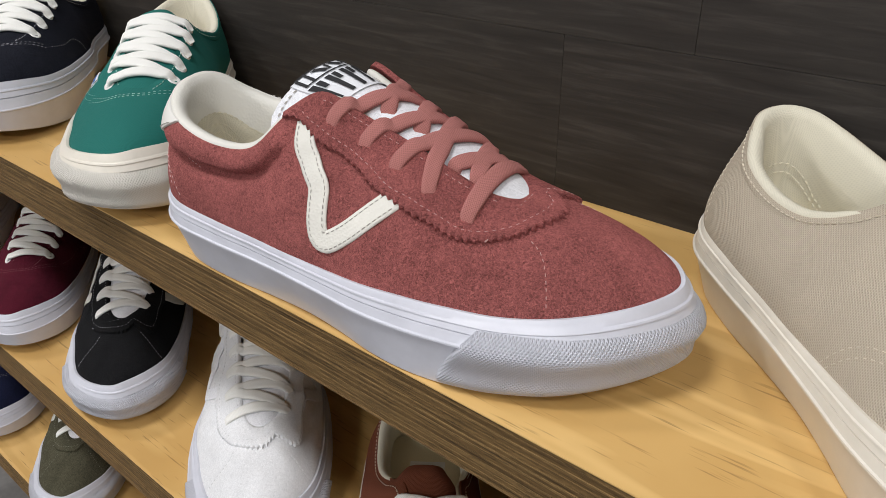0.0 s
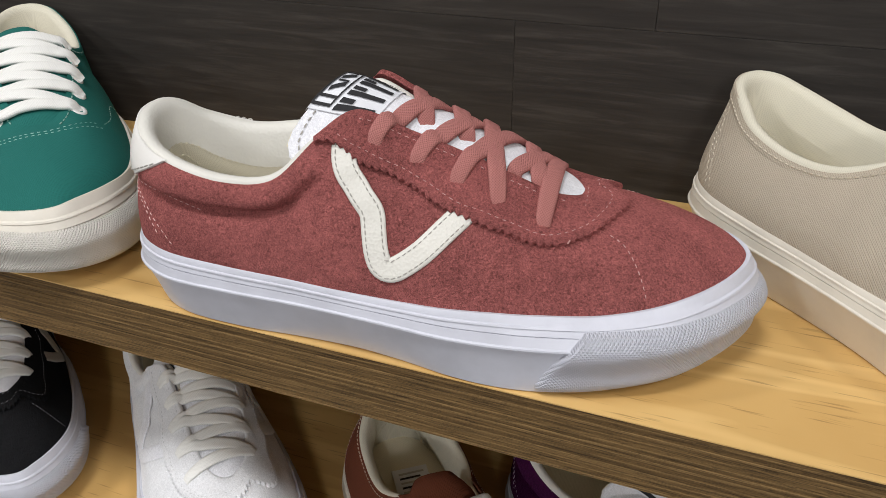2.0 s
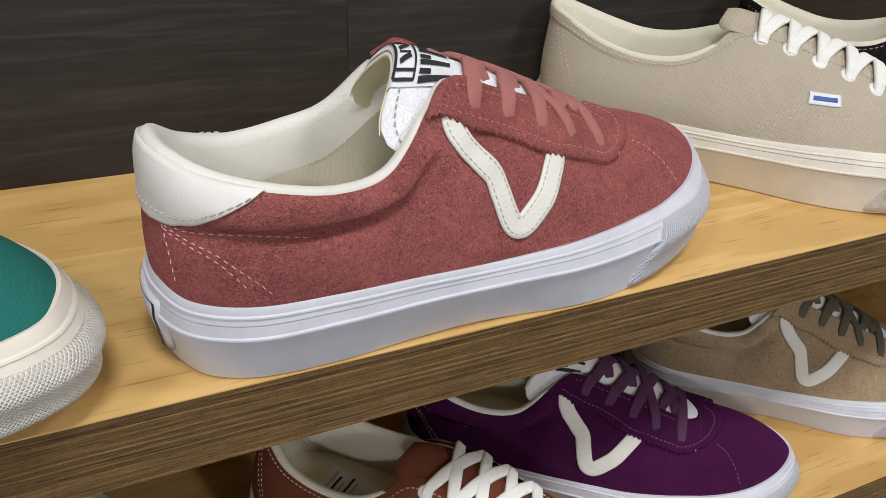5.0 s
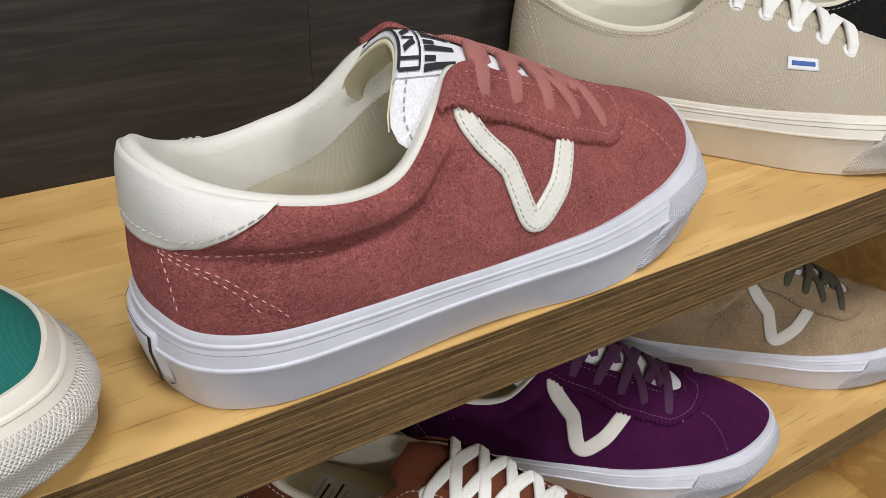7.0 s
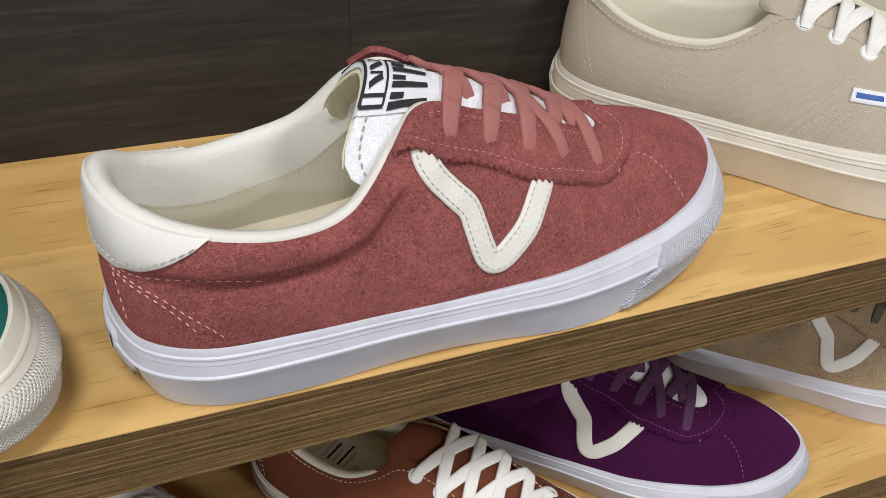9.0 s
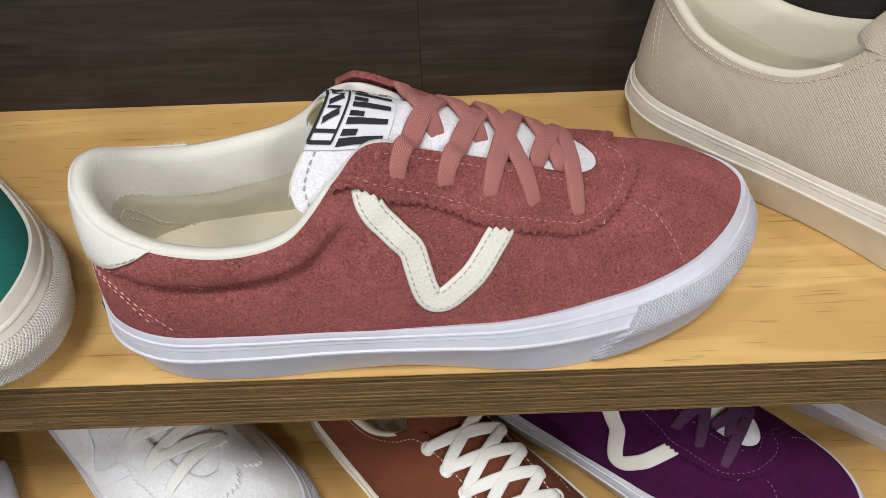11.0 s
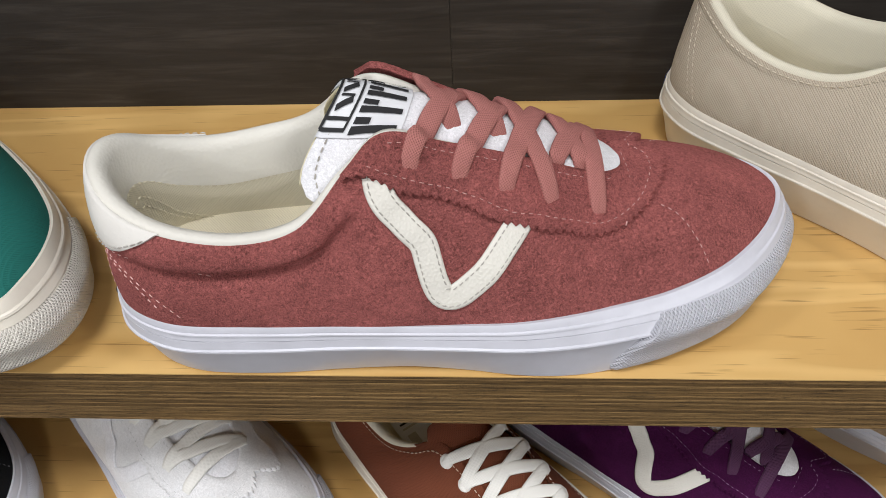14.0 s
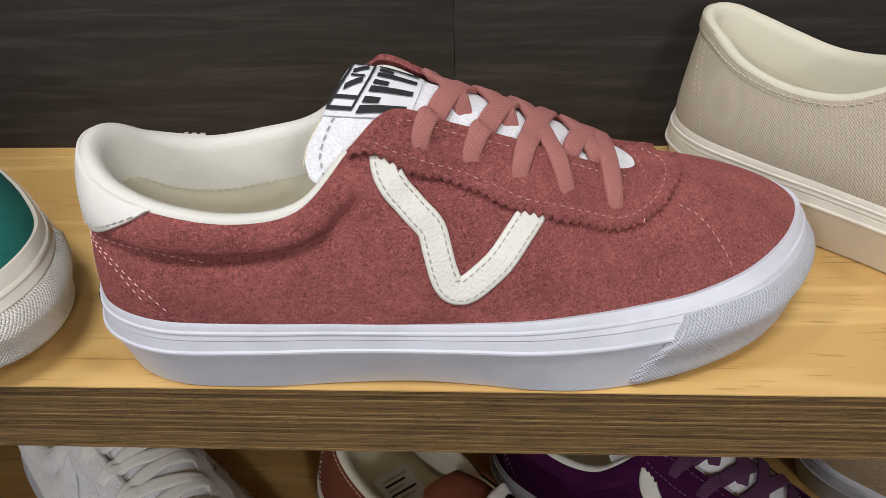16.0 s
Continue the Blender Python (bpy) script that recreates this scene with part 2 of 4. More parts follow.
WHITE_RUBBER = rubber("white_rubber", (0.58, 0.585, 0.645))
WHITE_BUMPER = rubber("white_bumper", (0.57, 0.575, 0.635), 0.42, True)
CREAM_RUBBER = rubber("cream_rubber", (0.71, 0.66, 0.57))
CREAM_BUMPER = rubber("cream_bumper", (0.73, 0.69, 0.62), 0.45, True)
GROOVE = plain("dark_groove", (0.22, 0.22, 0.25), 0.7)
WHITE_LEATHER = leather("white_leather", (0.70, 0.68, 0.64), 0.42)
LINING = canvas("cream_lining", (0.66, 0.62, 0.50), 1300.0, 0.25, 0.10)
COLLAR = leather("off_white_collar_leather", (0.69, 0.67, 0.61), 0.5, 700.0, 0.35)
FOAM = canvas("cream_foam", (0.76, 0.70, 0.50), 1500.0, 0.3, 0.10)
INSOLE = canvas("cream_insole", (0.70, 0.64, 0.49), 1100.0, 0.3, 0.10)
THREAD_WHITE = plain("white_thread", (0.78, 0.72, 0.70), 0.8)
THREAD_GREY = plain("grey_thread", (0.46, 0.44, 0.40), 0.8)
THREAD_CREAM = plain("cream_thread", (0.60, 0.55, 0.42), 0.8)
LABEL_WHITE = plain("white_woven_label", (0.70, 0.71, 0.74), 0.55)
LABEL_BLACK = plain("black_weave", (0.012, 0.012, 0.014), 0.8)
LABEL_BLUE = plain("blue_weave", (0.05, 0.12, 0.36), 0.8)
EYELET_WHITE = plain("white_enamel_eyelet", (0.80, 0.79, 0.76), 0.3)
PINE, PLY = pine("varnished_pine"), ply("plywood_edge", (0.172, 0.106, 0.043))
PLY_PALE = ply("plywood_edge_pale", (0.210, 0.133, 0.056))
LAMINATE = dark_laminate("charcoal_laminate")
ROOM_WHITE = plain("unseen_room_grey", (0.42, 0.42, 0.42), 0.8)
ROOM_FLOOR = plain("unseen_floor_grey", (0.20, 0.19, 0.18), 0.6)


# ---- mesh helpers ----
def mesh_object(name, verts, faces, mat, parent=None, label="", uv=None, smooth=True):
    """One mesh object from arrays of corners and faces."""
    me = bpy.data.meshes.new(name)
    me.from_pydata([tuple(v) for v in verts], [], [tuple(f) for f in faces])
    if uv is not None:
        lay = me.uv_layers.new(name="UVMap")
        for loop in me.loops:
            lay.data[loop.index].uv = uv[loop.vertex_index]
    if smooth:
        me.polygons.foreach_set("use_smooth", [True] * len(me.polygons))
    me.materials.append(mat)
    me.update()
    ob = new(name, me)
    if parent is not None:
        ob.parent = parent
    if label:
        ob["label"] = label
    return ob


def part(name, bm, mat, parent, label="", smooth=False):
    me = bpy.data.meshes.new(name)
    bmesh.ops.recalc_face_normals(bm, faces=bm.faces)
    bm.to_mesh(me)
    bm.free()
    if smooth:
        me.polygons.foreach_set("use_smooth", [True] * len(me.polygons))
    me.materials.append(mat)
    ob = new(name, me)
    if parent is not None:
        ob.parent = parent
    if label:
        ob["label"] = label
    return ob


def box(x0, x1, y0, y1, z0, z1, bevel=0.0):
    bm = bmesh.new()
    bmesh.ops.create_cube(bm, size=1)
    for v in bm.verts:
        v.co = Vector((x0 + (v.co.x + 0.5) * (x1 - x0), y0 + (v.co.y + 0.5) * (y1 - y0), z0 + (v.co.z + 0.5) * (z1 - z0)))
    if bevel:
        bmesh.ops.bevel(bm, geom=bm.edges[:], offset=bevel, segments=2, affect="EDGES", profile=0.6)
    return bm


def curve_points(keys, per, closed=False):
    """Catmull-Rom through the keys, per samples to a span."""
    k = np.asarray(keys, float)
    n = len(k)
    out = []
    for i in range(n if closed else n - 1):
        if closed:
            a, b, c, d = k[(i - 1) % n], k[i], k[(i + 1) % n], k[(i + 2) % n]
        else:
            a, b, c, d = k[max(i - 1, 0)], k[i], k[i + 1], k[min(i + 2, n - 1)]
        for j in range(per):
            t = j / per
            out.append(0.5 * (2 * b + (c - a) * t + (2 * a - 5 * b + 4 * c - d) * t * t + (3 * b - a - 3 * c + d) * t ** 3))
    if not closed:
        out.append(k[-1])
    return np.array(out)


def even(pts, step):
    """The polyline, walked again in even steps."""
    pts = np.asarray(pts, float)
    d = np.concatenate([[0], np.cumsum(np.linalg.norm(np.diff(pts, axis=0), axis=1))])
    n = max(2, int(round(d[-1] / step)) + 1)
    s = np.linspace(0, d[-1], n)
    return np.stack([np.interp(s, d, pts[:, i]) for i in range(pts.shape[1])], axis=1)


def grid_faces(nu, nv, closed=False):
    f = []
    for i in range(nu if closed else nu - 1):
        for j in range(nv - 1):
            a, b = i * nv + j, ((i + 1) % nu) * nv + j
            f.append((a, b, b + 1, a + 1))
    return f


def smoothstep(x, a, b):
    t = np.clip((np.asarray(x, float) - a) / (b - a), 0, 1)
    return t * t * (3 - 2 * t)


# ---- the shoe ----
# Sole outline and topline, key by key: heel, along the outer side to the toe, and back along the inner side.
SOLE = [(.0180, .038), (.0200, .022), (.0295, .0045), (.050, -.0055), (.080, -.0062), (.108, -.0048), (.126, -.0044), (.140, -.0045), (.158, -.0048),
        (.176, -.0052), (.194, -.0036), (.2115, -.0003), (.2370, .0068), (.2610, .0195), (.2785, .0402), (.2868, .0615), (.2812, .0782), (.264, .0915),
        (.240, .0985), (.208, .0995), (.177, .0965), (.152, .0925), (.133, .0880), (.115, .0815), (.095, .0765), (.070, .0730), (.045, .0685),
        (.029, .0600), (.0205, .0490)]
TOPLINE = [(.0255, .037, .084), (.0285, .024, .083), (.0400, .0120, .0790), (.0588, .0045, .0745), (.081, .0055, .0698), (.1005, .0118, .0708),
           (.1165, .0180, .0860), (.130, .0278, .0955), (.150, .0325, .088), (.171, .036, .080), (.190, .039, .072), (.203, .043, .0655),
           (.210, .047, .0625), (.2135, .051, .061), (.2143, .0535, .0608), (.2143, .056, .0608), (.2135, .0585, .061), (.210, .0625, .0625),
           (.203, .066, .0635), (.190, .0685, .0685), (.171, .069, .0755), (.149, .0670, .0858), (.126, .0625, .0992), (.116, .066, .0925),
           (.097, .068, .0745), (.076, .0655, .0695), (.056, .0620, .0680), (.039, .0555, .0735), (.0290, .0475, .081)]
NKEY, PER = len(SOLE), 10
# Key by key: how far the foxing's top edge and the tread stand in from the outline, and the top edge's height.
FOX_IN = [.0025, .0025, .0020, .0020, .0022, .0016, .0016, .0025, .0030, .0034, .0046, .0068, .0085, .0085, .0068, .0068, .0080, .0070, .0050, .0040,
          .0034, .0030, .0026, .0022, .0020, .0020, .0020, .0022, .0025]
LOW_IN = [.0040, .0050, .0065, .0075, .0070, .0080, .0088, .0090, .0078, .0060, .0042, .0036, .0040, .0042, .0042, .0042, .0042, .0042, .0042, .0045,
          .0055, .0070, .0080, .0085, .0080, .0075, .0070, .0060, .0045]
FOX_Z = [.0375, .0370, .0357, .0350, .0339, .0335, .0330, .0325, .0328, .0338, .0343, .0335, .0338, .0370, .0403, .0425, .0435, .0420, .0390, .0370,
         .0360, .0350, .0345, .0340, .0340, .0342, .0350, .0360, .0372]
RIB = 0.0232  # height of the rib half way up the sole's wall


def keyed(values, per=PER):
    """One value a key, made smooth along the outline."""
    return curve_points([(v,) for v in values], per, True)[:, 0]


def outline(per=PER, grow=0.0):
    """The sole outline, with its outward normals, moved outward by grow."""
    p = curve_points(SOLE, per, True)
    t = np.roll(p, -1, 0) - np.roll(p, 1, 0)
    t /= np.linalg.norm(t, axis=1)[:, None]
    nrm = np.stack([t[:, 1], -t[:, 0]], 1)
    return p + nrm * grow, nrm


def toe_lift(x):
    return 0.0108 * np.clip((np.asarray(x) - 0.210) / 0.078, 0, 1) ** 1.6


def wall_offset(z, z0, zr, fz, low, inset):
    """How far the sole's wall stands out from the outline at height z: leaning out to the rib, then in to the upper."""
    if z <= zr:
        return -low * (1 - (z - z0) / (zr - z0)) ** 1.15
    return -inset * min(1.0, (z - zr) / (fz - zr)) ** 1.4


def upper_points(rows=30, topline=None, padded=True):
    """Columns of the upper from the foxing to the topline, as an array (columns, rows, 3)."""
    base, nrm = outline(PER)
    base = base - nrm * (keyed(FOX_IN) + 0.0004)[:, None]
    top = curve_points(topline or TOPLINE, PER, True)
    n = len(base)
    b = np.column_stack([base, keyed(FOX_Z) - 0.003])
    d = b - top
    d[:, 2] = 0
    far = smoothstep(np.linalg.norm(d, axis=1), 0.028, 0.062)[:, None]
    up = np.array([0, 0, 1.0])
    height = (top[:, 2] - b[:, 2])[:, None]
    out3 = np.column_stack([nrm, np.zeros(n)])
    key = np.arange(n) / PER
    key = np.minimum(key, NKEY - key)
    fore = smoothstep(key, 5.8, 8.5)[:, None]
    p1 = b + up * (height * (0.38 - 0.04 * fore) * (1 - far) + 0.0085 * far) + out3 * (0.0022 * (1 - fore) - 0.0032 * fore * (1 - far) - 0.0004 * far)
    p2 = top + d * (0.35 * (1 - far) + 0.50 * far - 0.09 * fore * (1 - far)) - up * (height * 0.2 * (1 - far) + 0.0030 * far)
    v = np.linspace(0, 1, rows)[None, :, None]
    pts = b[:, None] * (1 - v) ** 3 + 3 * p1[:, None] * v * (1 - v) ** 2 + 3 * p2[:, None] * v * v * (1 - v) + top[:, None] * v ** 3
    if padded:
        w = (1 - smoothstep(key, 4.9, 6.8))[:, None]
        vv = np.linspace(0, 1, rows)[None, :]
        crease = 0.56 + 0.03 * np.clip(key - 3, 0, 4)[:, None] ** 1.3
        pad = np.sin(np.pi * np.clip((vv - crease) / (1.08 - crease), 0, 1)) ** 0.8 * (0.0014 + 0.0044 * smoothstep(key, 0.5, 3.2))[:, None]
        dip = -0.0034 * np.exp(-((vv - crease) / 0.060) ** 2) * smoothstep(key, 1.9, 3.0)[:, None]
        pts = pts + (w * (pad + dip))[..., None] * out3[:, None]
        for i in range(n):
            k = min(i / PER, NKEY - i / PER)
            soft = float(smoothstep(k, 3.5, 5.5) * (1 - smoothstep(k, 9.5, 12.0)))
            for j in range(3, rows - 6):
                q = pts[i, j]
                fold = noise.noise(Vector((q[0] * 55 + q[2] * 45, q[1] * 8, q[2] * 150 - q[0] * 40)))
                dent = noise.noise(Vector((q[0] * 30, q[1] * 30, q[2] * 30 + 7)))
                pts[i, j] = q + out3[i] * (0.0017 * soft * fold * np.sin(np.pi * j / rows) + 0.0006 * dent * np.sin(np.pi * j / rows))
    return pts


def cast(bvh, pts, mode):
    """Lays flat points on the surface, seen from the side, the far side, above or behind: places and normals."""
    out = []
    for a, c in pts:
        if mode == "side":
            o, d = (a, -0.5, c), (0, 1, 0)
        elif mode == "far":
            o, d = (a, 0.6, c), (0, -1, 0)
        elif mode == "back":
            o, d = (-0.5, a, c), (1, 0, 0)
        else:
            o, d = (a, c, 0.5), (0, 0, -1)
        hit = bvh.ray_cast(Vector(o), Vector(d))
        if hit[0] is None:
            near = bvh.find_nearest(Vector(o) + Vector(d) * 0.5)
            hit = (near[0], near[1])
        nn = hit[1] if hit[1].dot(Vector(d)) < 0 else -hit[1]
        out.append((np.array(hit[0]), np.array(nn)))
    return out


def ribbon(name, path, normals, width, thick, mat, parent, label="", uvs=2900.0, taper=None):
    """A flat band with rounded edges along a path in space."""
    path, normals = np.asarray(path), np.asarray(normals)
    n = len(path)
    tan = np.gradient(path, axis=0)
    tan /= np.linalg.norm(tan, axis=1)[:, None] + 1e-9
    side = np.cross(tan, normals)
    side /= np.linalg.norm(side, axis=1)[:, None] + 1e-9
    nn = np.cross(side, tan)
    prof = [(-1, 0), (-0.97, 0.6), (-0.8, 1), (-0.35, 1.05), (0.0, 1.0), (0.35, 1.05), (0.8, 1), (0.97, 0.6), (1, 0), (0.8, -0.6), (0, -0.7), (-0.8, -0.6)]
    w = np.full(n, width / 2) if taper is None else np.asarray(taper) * width / 2
    m = len(prof)
    verts, uv = [], []
    dist = np.concatenate([[0], np.cumsum(np.linalg.norm(np.diff(path, axis=0), axis=1))])
    for i in range(n):
        for a, h in prof:
            verts.append(path[i] + side[i] * a * w[i] + nn[i] * h * thick)
            uv.append((dist[i] * uvs * 2, a * w[i] * uvs * 2))
    faces = []
    for i in range(n - 1):
        for j in range(m):
            k = (j + 1) % m
            faces.append((i * m + j, i * m + k, (i + 1) * m + k, (i + 1) * m + j))
    faces.append(tuple(range(m)))
    faces.append(tuple((n - 1) * m + j for j in reversed(range(m))))
    return mesh_object(name, verts, faces, mat, parent, label, uv)


def stitches(name, placed, mat, parent, step=0.0031, length=0.0020, r=0.00033, lift=0.0003):
    """A row of short threads along places with normals."""
    p = np.array([q[0] for q in placed])
    nn = np.array([q[1] for q in placed])
    d = np.concatenate([[0], np.cumsum(np.linalg.norm(np.diff(p, axis=0), axis=1))])
    at = np.arange(0, d[-1], step)
    both = np.stack([np.interp(at, d, c) for c in np.hstack([p, nn]).T], axis=1)
    verts, faces = [], []
    for i in range(len(both) - 1):
        a, n = both[i, :3], both[i, 3:] / (np.linalg.norm(both[i, 3:]) + 1e-9)
        t = both[i + 1, :3] - a
        if np.linalg.norm(t) > step * 2.5:
            continue
        t = t / (np.linalg.norm(t) + 1e-9)
        s = np.cross(t, n)
        c = a + n * lift
        k = len(verts)
        for f, rr, hh in ((-0.5, 0.5, -0.6), (-0.3, 1.0, 0.6), (0.3, 1.0, 0.6), (0.5, 0.5, -0.6)):
            o = c + t * f * length
            verts += [o - s * r * rr - n * r, o + n * r * hh, o + s * r * rr - n * r]
        for q in range(3):
            a0, b0 = k + q * 3, k + q * 3 + 3
            faces += [(a0, a0 + 1, b0 + 1, b0), (a0 + 1, a0 + 2, b0 + 2, b0 + 1)]
        faces += [(k, k + 1, k + 2), (k + 9, k + 10, k + 11)]
    return mesh_object(name, verts, faces, mat, parent, smooth=False)


def sheet(name, grid, normal, thick, mat, parent, label="", closed=False, uv=None):
    """A sheet of leather over the surface: outer face lifted, edges turned down."""
    nu, nv = grid.shape[:2]
    lift = np.full((nu, nv), thick)
    g = np.concatenate([grid[:, :1] - normal[:, :1] * 0.0003, grid[:, :1] + normal[:, :1] * thick * 0.7, grid + normal * lift[..., None],
                        grid[:, -1:] - normal[:, -1:] * 0.0003], axis=1)
    g[:, 2] = grid[:, 0] + (grid[:, 1] - grid[:, 0]) * 0.35 + normal[:, 0] * thick
    if not closed:
        g = np.concatenate([g[:1] * 0 + np.concatenate([grid[:1, :1], grid[:1, :1], grid[:1], grid[:1, -1:]], 1) - 0.0003 * normal[:1, :1], g,
                            np.concatenate([grid[-1:, :1], grid[-1:, :1], grid[-1:], grid[-1:, -1:]], 1) - 0.0003 * normal[-1:, :1]], 0)
    n2, m2 = g.shape[:2]
    return mesh_object(name, g.reshape(-1, 3), grid_faces(n2, m2, closed), mat, parent, label)


def grid_normals(pts):
    du = np.roll(pts, -1, 0) - np.roll(pts, 1, 0)
    dv = np.gradient(pts, axis=1)
    n = np.cross(du, dv)
    n /= np.linalg.norm(n, axis=2)[..., None] + 1e-9
    mid = pts.mean(axis=(0, 1))
    flip = np.sign(((pts - mid) * n).sum(axis=2).mean())
    return n * flip


def column_at(pts, i, v):
    """The place on column i (fraction allowed) at height fraction v."""
    rows = pts.shape[1]
    a = int(np.floor(i)) % len(pts)
    b = (a + 1) % len(pts)
    f = i - np.floor(i)
    q = np.clip(v, 0, 1) * (rows - 1)
    j = min(int(q), rows - 2)
    g = q - j
    pa = pts[a, j] * (1 - g) + pts[a, j + 1] * g
    pb = pts[b, j] * (1 - g) + pts[b, j + 1] * g
    return pa * (1 - f) + pb * f


def build_sole(shoe, rub, bump_mat, bumper=True):
    """Rubber cupsole: tread, a wall leaning out to a rib, foxing with a groove and a bead, and the patterned toe bumper."""
    base, nrm = outline(PER)
    n = len(base)
    lift, low, inset, fz = toe_lift(base[:, 0]), keyed(LOW_IN), keyed(FOX_IN), keyed(FOX_Z)
    verts = []
    for i in range(n):
        z0, zr, top = lift[i], RIB + 0.25 * lift[i], fz[i]
        rise = top - zr

        def at(z, out=0.0):
            return wall_offset(z, z0, zr, top, low[i], inset[i]) + out, z
        prof = [(-low[i] - 0.007, z0 + 0.0004), (-low[i] - 0.0009, z0), at(z0 + 0.0007, 0.0001), at(z0 + 0.0040), at(z0 + 0.4 * (zr - z0), -0.0003), at(z0 + 0.72 * (zr - z0), -0.0003),
                at(zr - 0.0011, -0.0002), at(zr - 0.0009, 0.0004), at(zr - 0.0003, 0.0010), at(zr + 0.0004, 0.0009), at(zr + 0.0008, 0.0002),
                at(zr + 0.40 * rise, 0.0001), at(zr + 0.425 * rise, -0.0008), at(zr + 0.45 * rise, 0.0003),
                at(zr + 0.64 * rise, 0.0002), at(zr + 0.67 * rise, 0.0008), at(zr + 0.72 * rise, 0.0008), at(zr + 0.75 * rise, 0.0002),
                at(zr + 0.90 * rise, 0.0004), (-inset[i] * 0.97, top), (-inset[i] - 0.0012, top - 0.0003), (-inset[i] - 0.005, top - 0.005)]
        for o, z in prof:
            q = base[i] + nrm[i] * o
            verts.append((q[0], q[1], z))
    k = len(prof)
    faces = grid_faces(n, k, True)
    faces.append(tuple(i * k for i in range(n)))
    faces.append(tuple(i * k + k - 1 for i in reversed(range(n))))
    mesh_object("sole", verts, faces, rub, shoe).data.set_sharp_from_angle(angle=radians(32))
    if not bumper:
        return
    a0, a1 = 10.95 * PER, 19.0 * PER
    idx = np.arange(a0, a1 + 0.01, 0.5)
    zs = np.linspace(0, 1, 15)
    verts, uv = [], []
    fine = PER * 4
    dense = curve_points(SOLE, fine, True)
    tt = np.roll(dense, -1, 0) - np.roll(dense, 1, 0)
    tt /= np.linalg.norm(tt, axis=1)[:, None]
    dn = np.stack([tt[:, 1], -tt[:, 0]], 1)
    low, inset, fz = keyed(LOW_IN, fine), keyed(FOX_IN, fine), keyed(FOX_Z, fine)
    along = np.cumsum(np.linalg.norm(np.diff(dense, axis=0, prepend=dense[:1]), axis=1))
    for c in idx:
        for f in zs:
            end = min(c - a0, a1 - c) / PER
            slant = f ** 1.3 * 0.72 * PER * (1 if c - a0 < a1 - c else -1) * np.exp(-end * 0.9)
            ci = int(round((c + slant) * 4)) % len(dense)
            p, q = dense[ci], dn[ci]
            z0 = float(toe_lift(p[0]))
            top = 0.0302 + 0.35 * z0
            z = z0 + 0.0008 + f * (top - z0 - 0.0008)
            edge = min(1.0, end * 8) * (1 - (2 * f - 1) ** 14)
            o = wall_offset(z, z0, RIB + 0.25 * z0, fz[ci], low[ci], inset[ci]) - 0.0010
            o += edge * (0.0024 + 0.0014 * np.exp(-((f - 0.68) / 0.22) ** 2) + 0.0012 * np.exp(-((f - 0.14) / 0.12) ** 2))
            verts.append((p[0] + q[0] * o, p[1] + q[1] * o, z))
            uv.append((along[ci] * 4300, z * 4000))
    mesh_object("toe_bumper", verts, grid_faces(len(idx), len(zs)), bump_mat, shoe, "lozenge-textured rubber toe bumper", uv)


def build_lining(shoe, pts, cols, lining, insole_mat, collar):
    """Rolled collar edge, inner wall and the insole."""
    n = len(pts)
    base, nrm = outline(PER, -0.011)
    out3 = np.column_stack([nrm, np.zeros(n)])
    top = pts[:, -1]
    inner = []
    for i in cols:
        key = min(i / PER, NKEY - i / PER)
        k = 1 - 0.75 * float(smoothstep(key, 5.6, 6.8))
        t, o = top[i] - (1 - k) * (out3[i] * 0.0022 + np.array([0, 0, 0.0022])), out3[i] * (0.35 + 0.65 * k)
        low = np.array([base[i][0], base[i][1], 0.030])
        rim = [t + o * 0.0006 + np.array([0, 0, -0.0016]), t + o * 0.0004 + np.array([0, 0, 0.0006 * k]), t - o * 0.0018 + np.array([0, 0, 0.0018 * k]), t - o * 0.0045 + np.array([0, 0, 0.0008 * k]),
               t - o * 0.0066 - np.array([0, 0, 0.003])]
        mid = t - o * 0.0072 - np.array([0, 0, 0.019])
        m2 = (mid + low) / 2 - o * 0.0005
        inner.append(rim + [mid, m2, low * 0.8 + m2 * 0.2, low])
    g = np.array(inner)
    for name, a, b, mat, label in (("collar_lining", 0, 6, collar, "soft pale padded collar lining"), ("lining", 5, 9, lining, "cream cloth lining")):
        cut = g[:, a:b]
        mesh_object(name, cut.reshape(-1, 3), grid_faces(*cut.shape[:2]), mat, shoe, label)
    ring = outline(PER, -0.0105)[0]
    verts = [(p[0], p[1], 0.0325) for p in ring] + [(0.15, 0.047, 0.0335)]
    mesh_object("insole", verts, [(i, (i + 1) % n, n) for i in range(n)], insole_mat, shoe, "cream cloth insole")
    return g


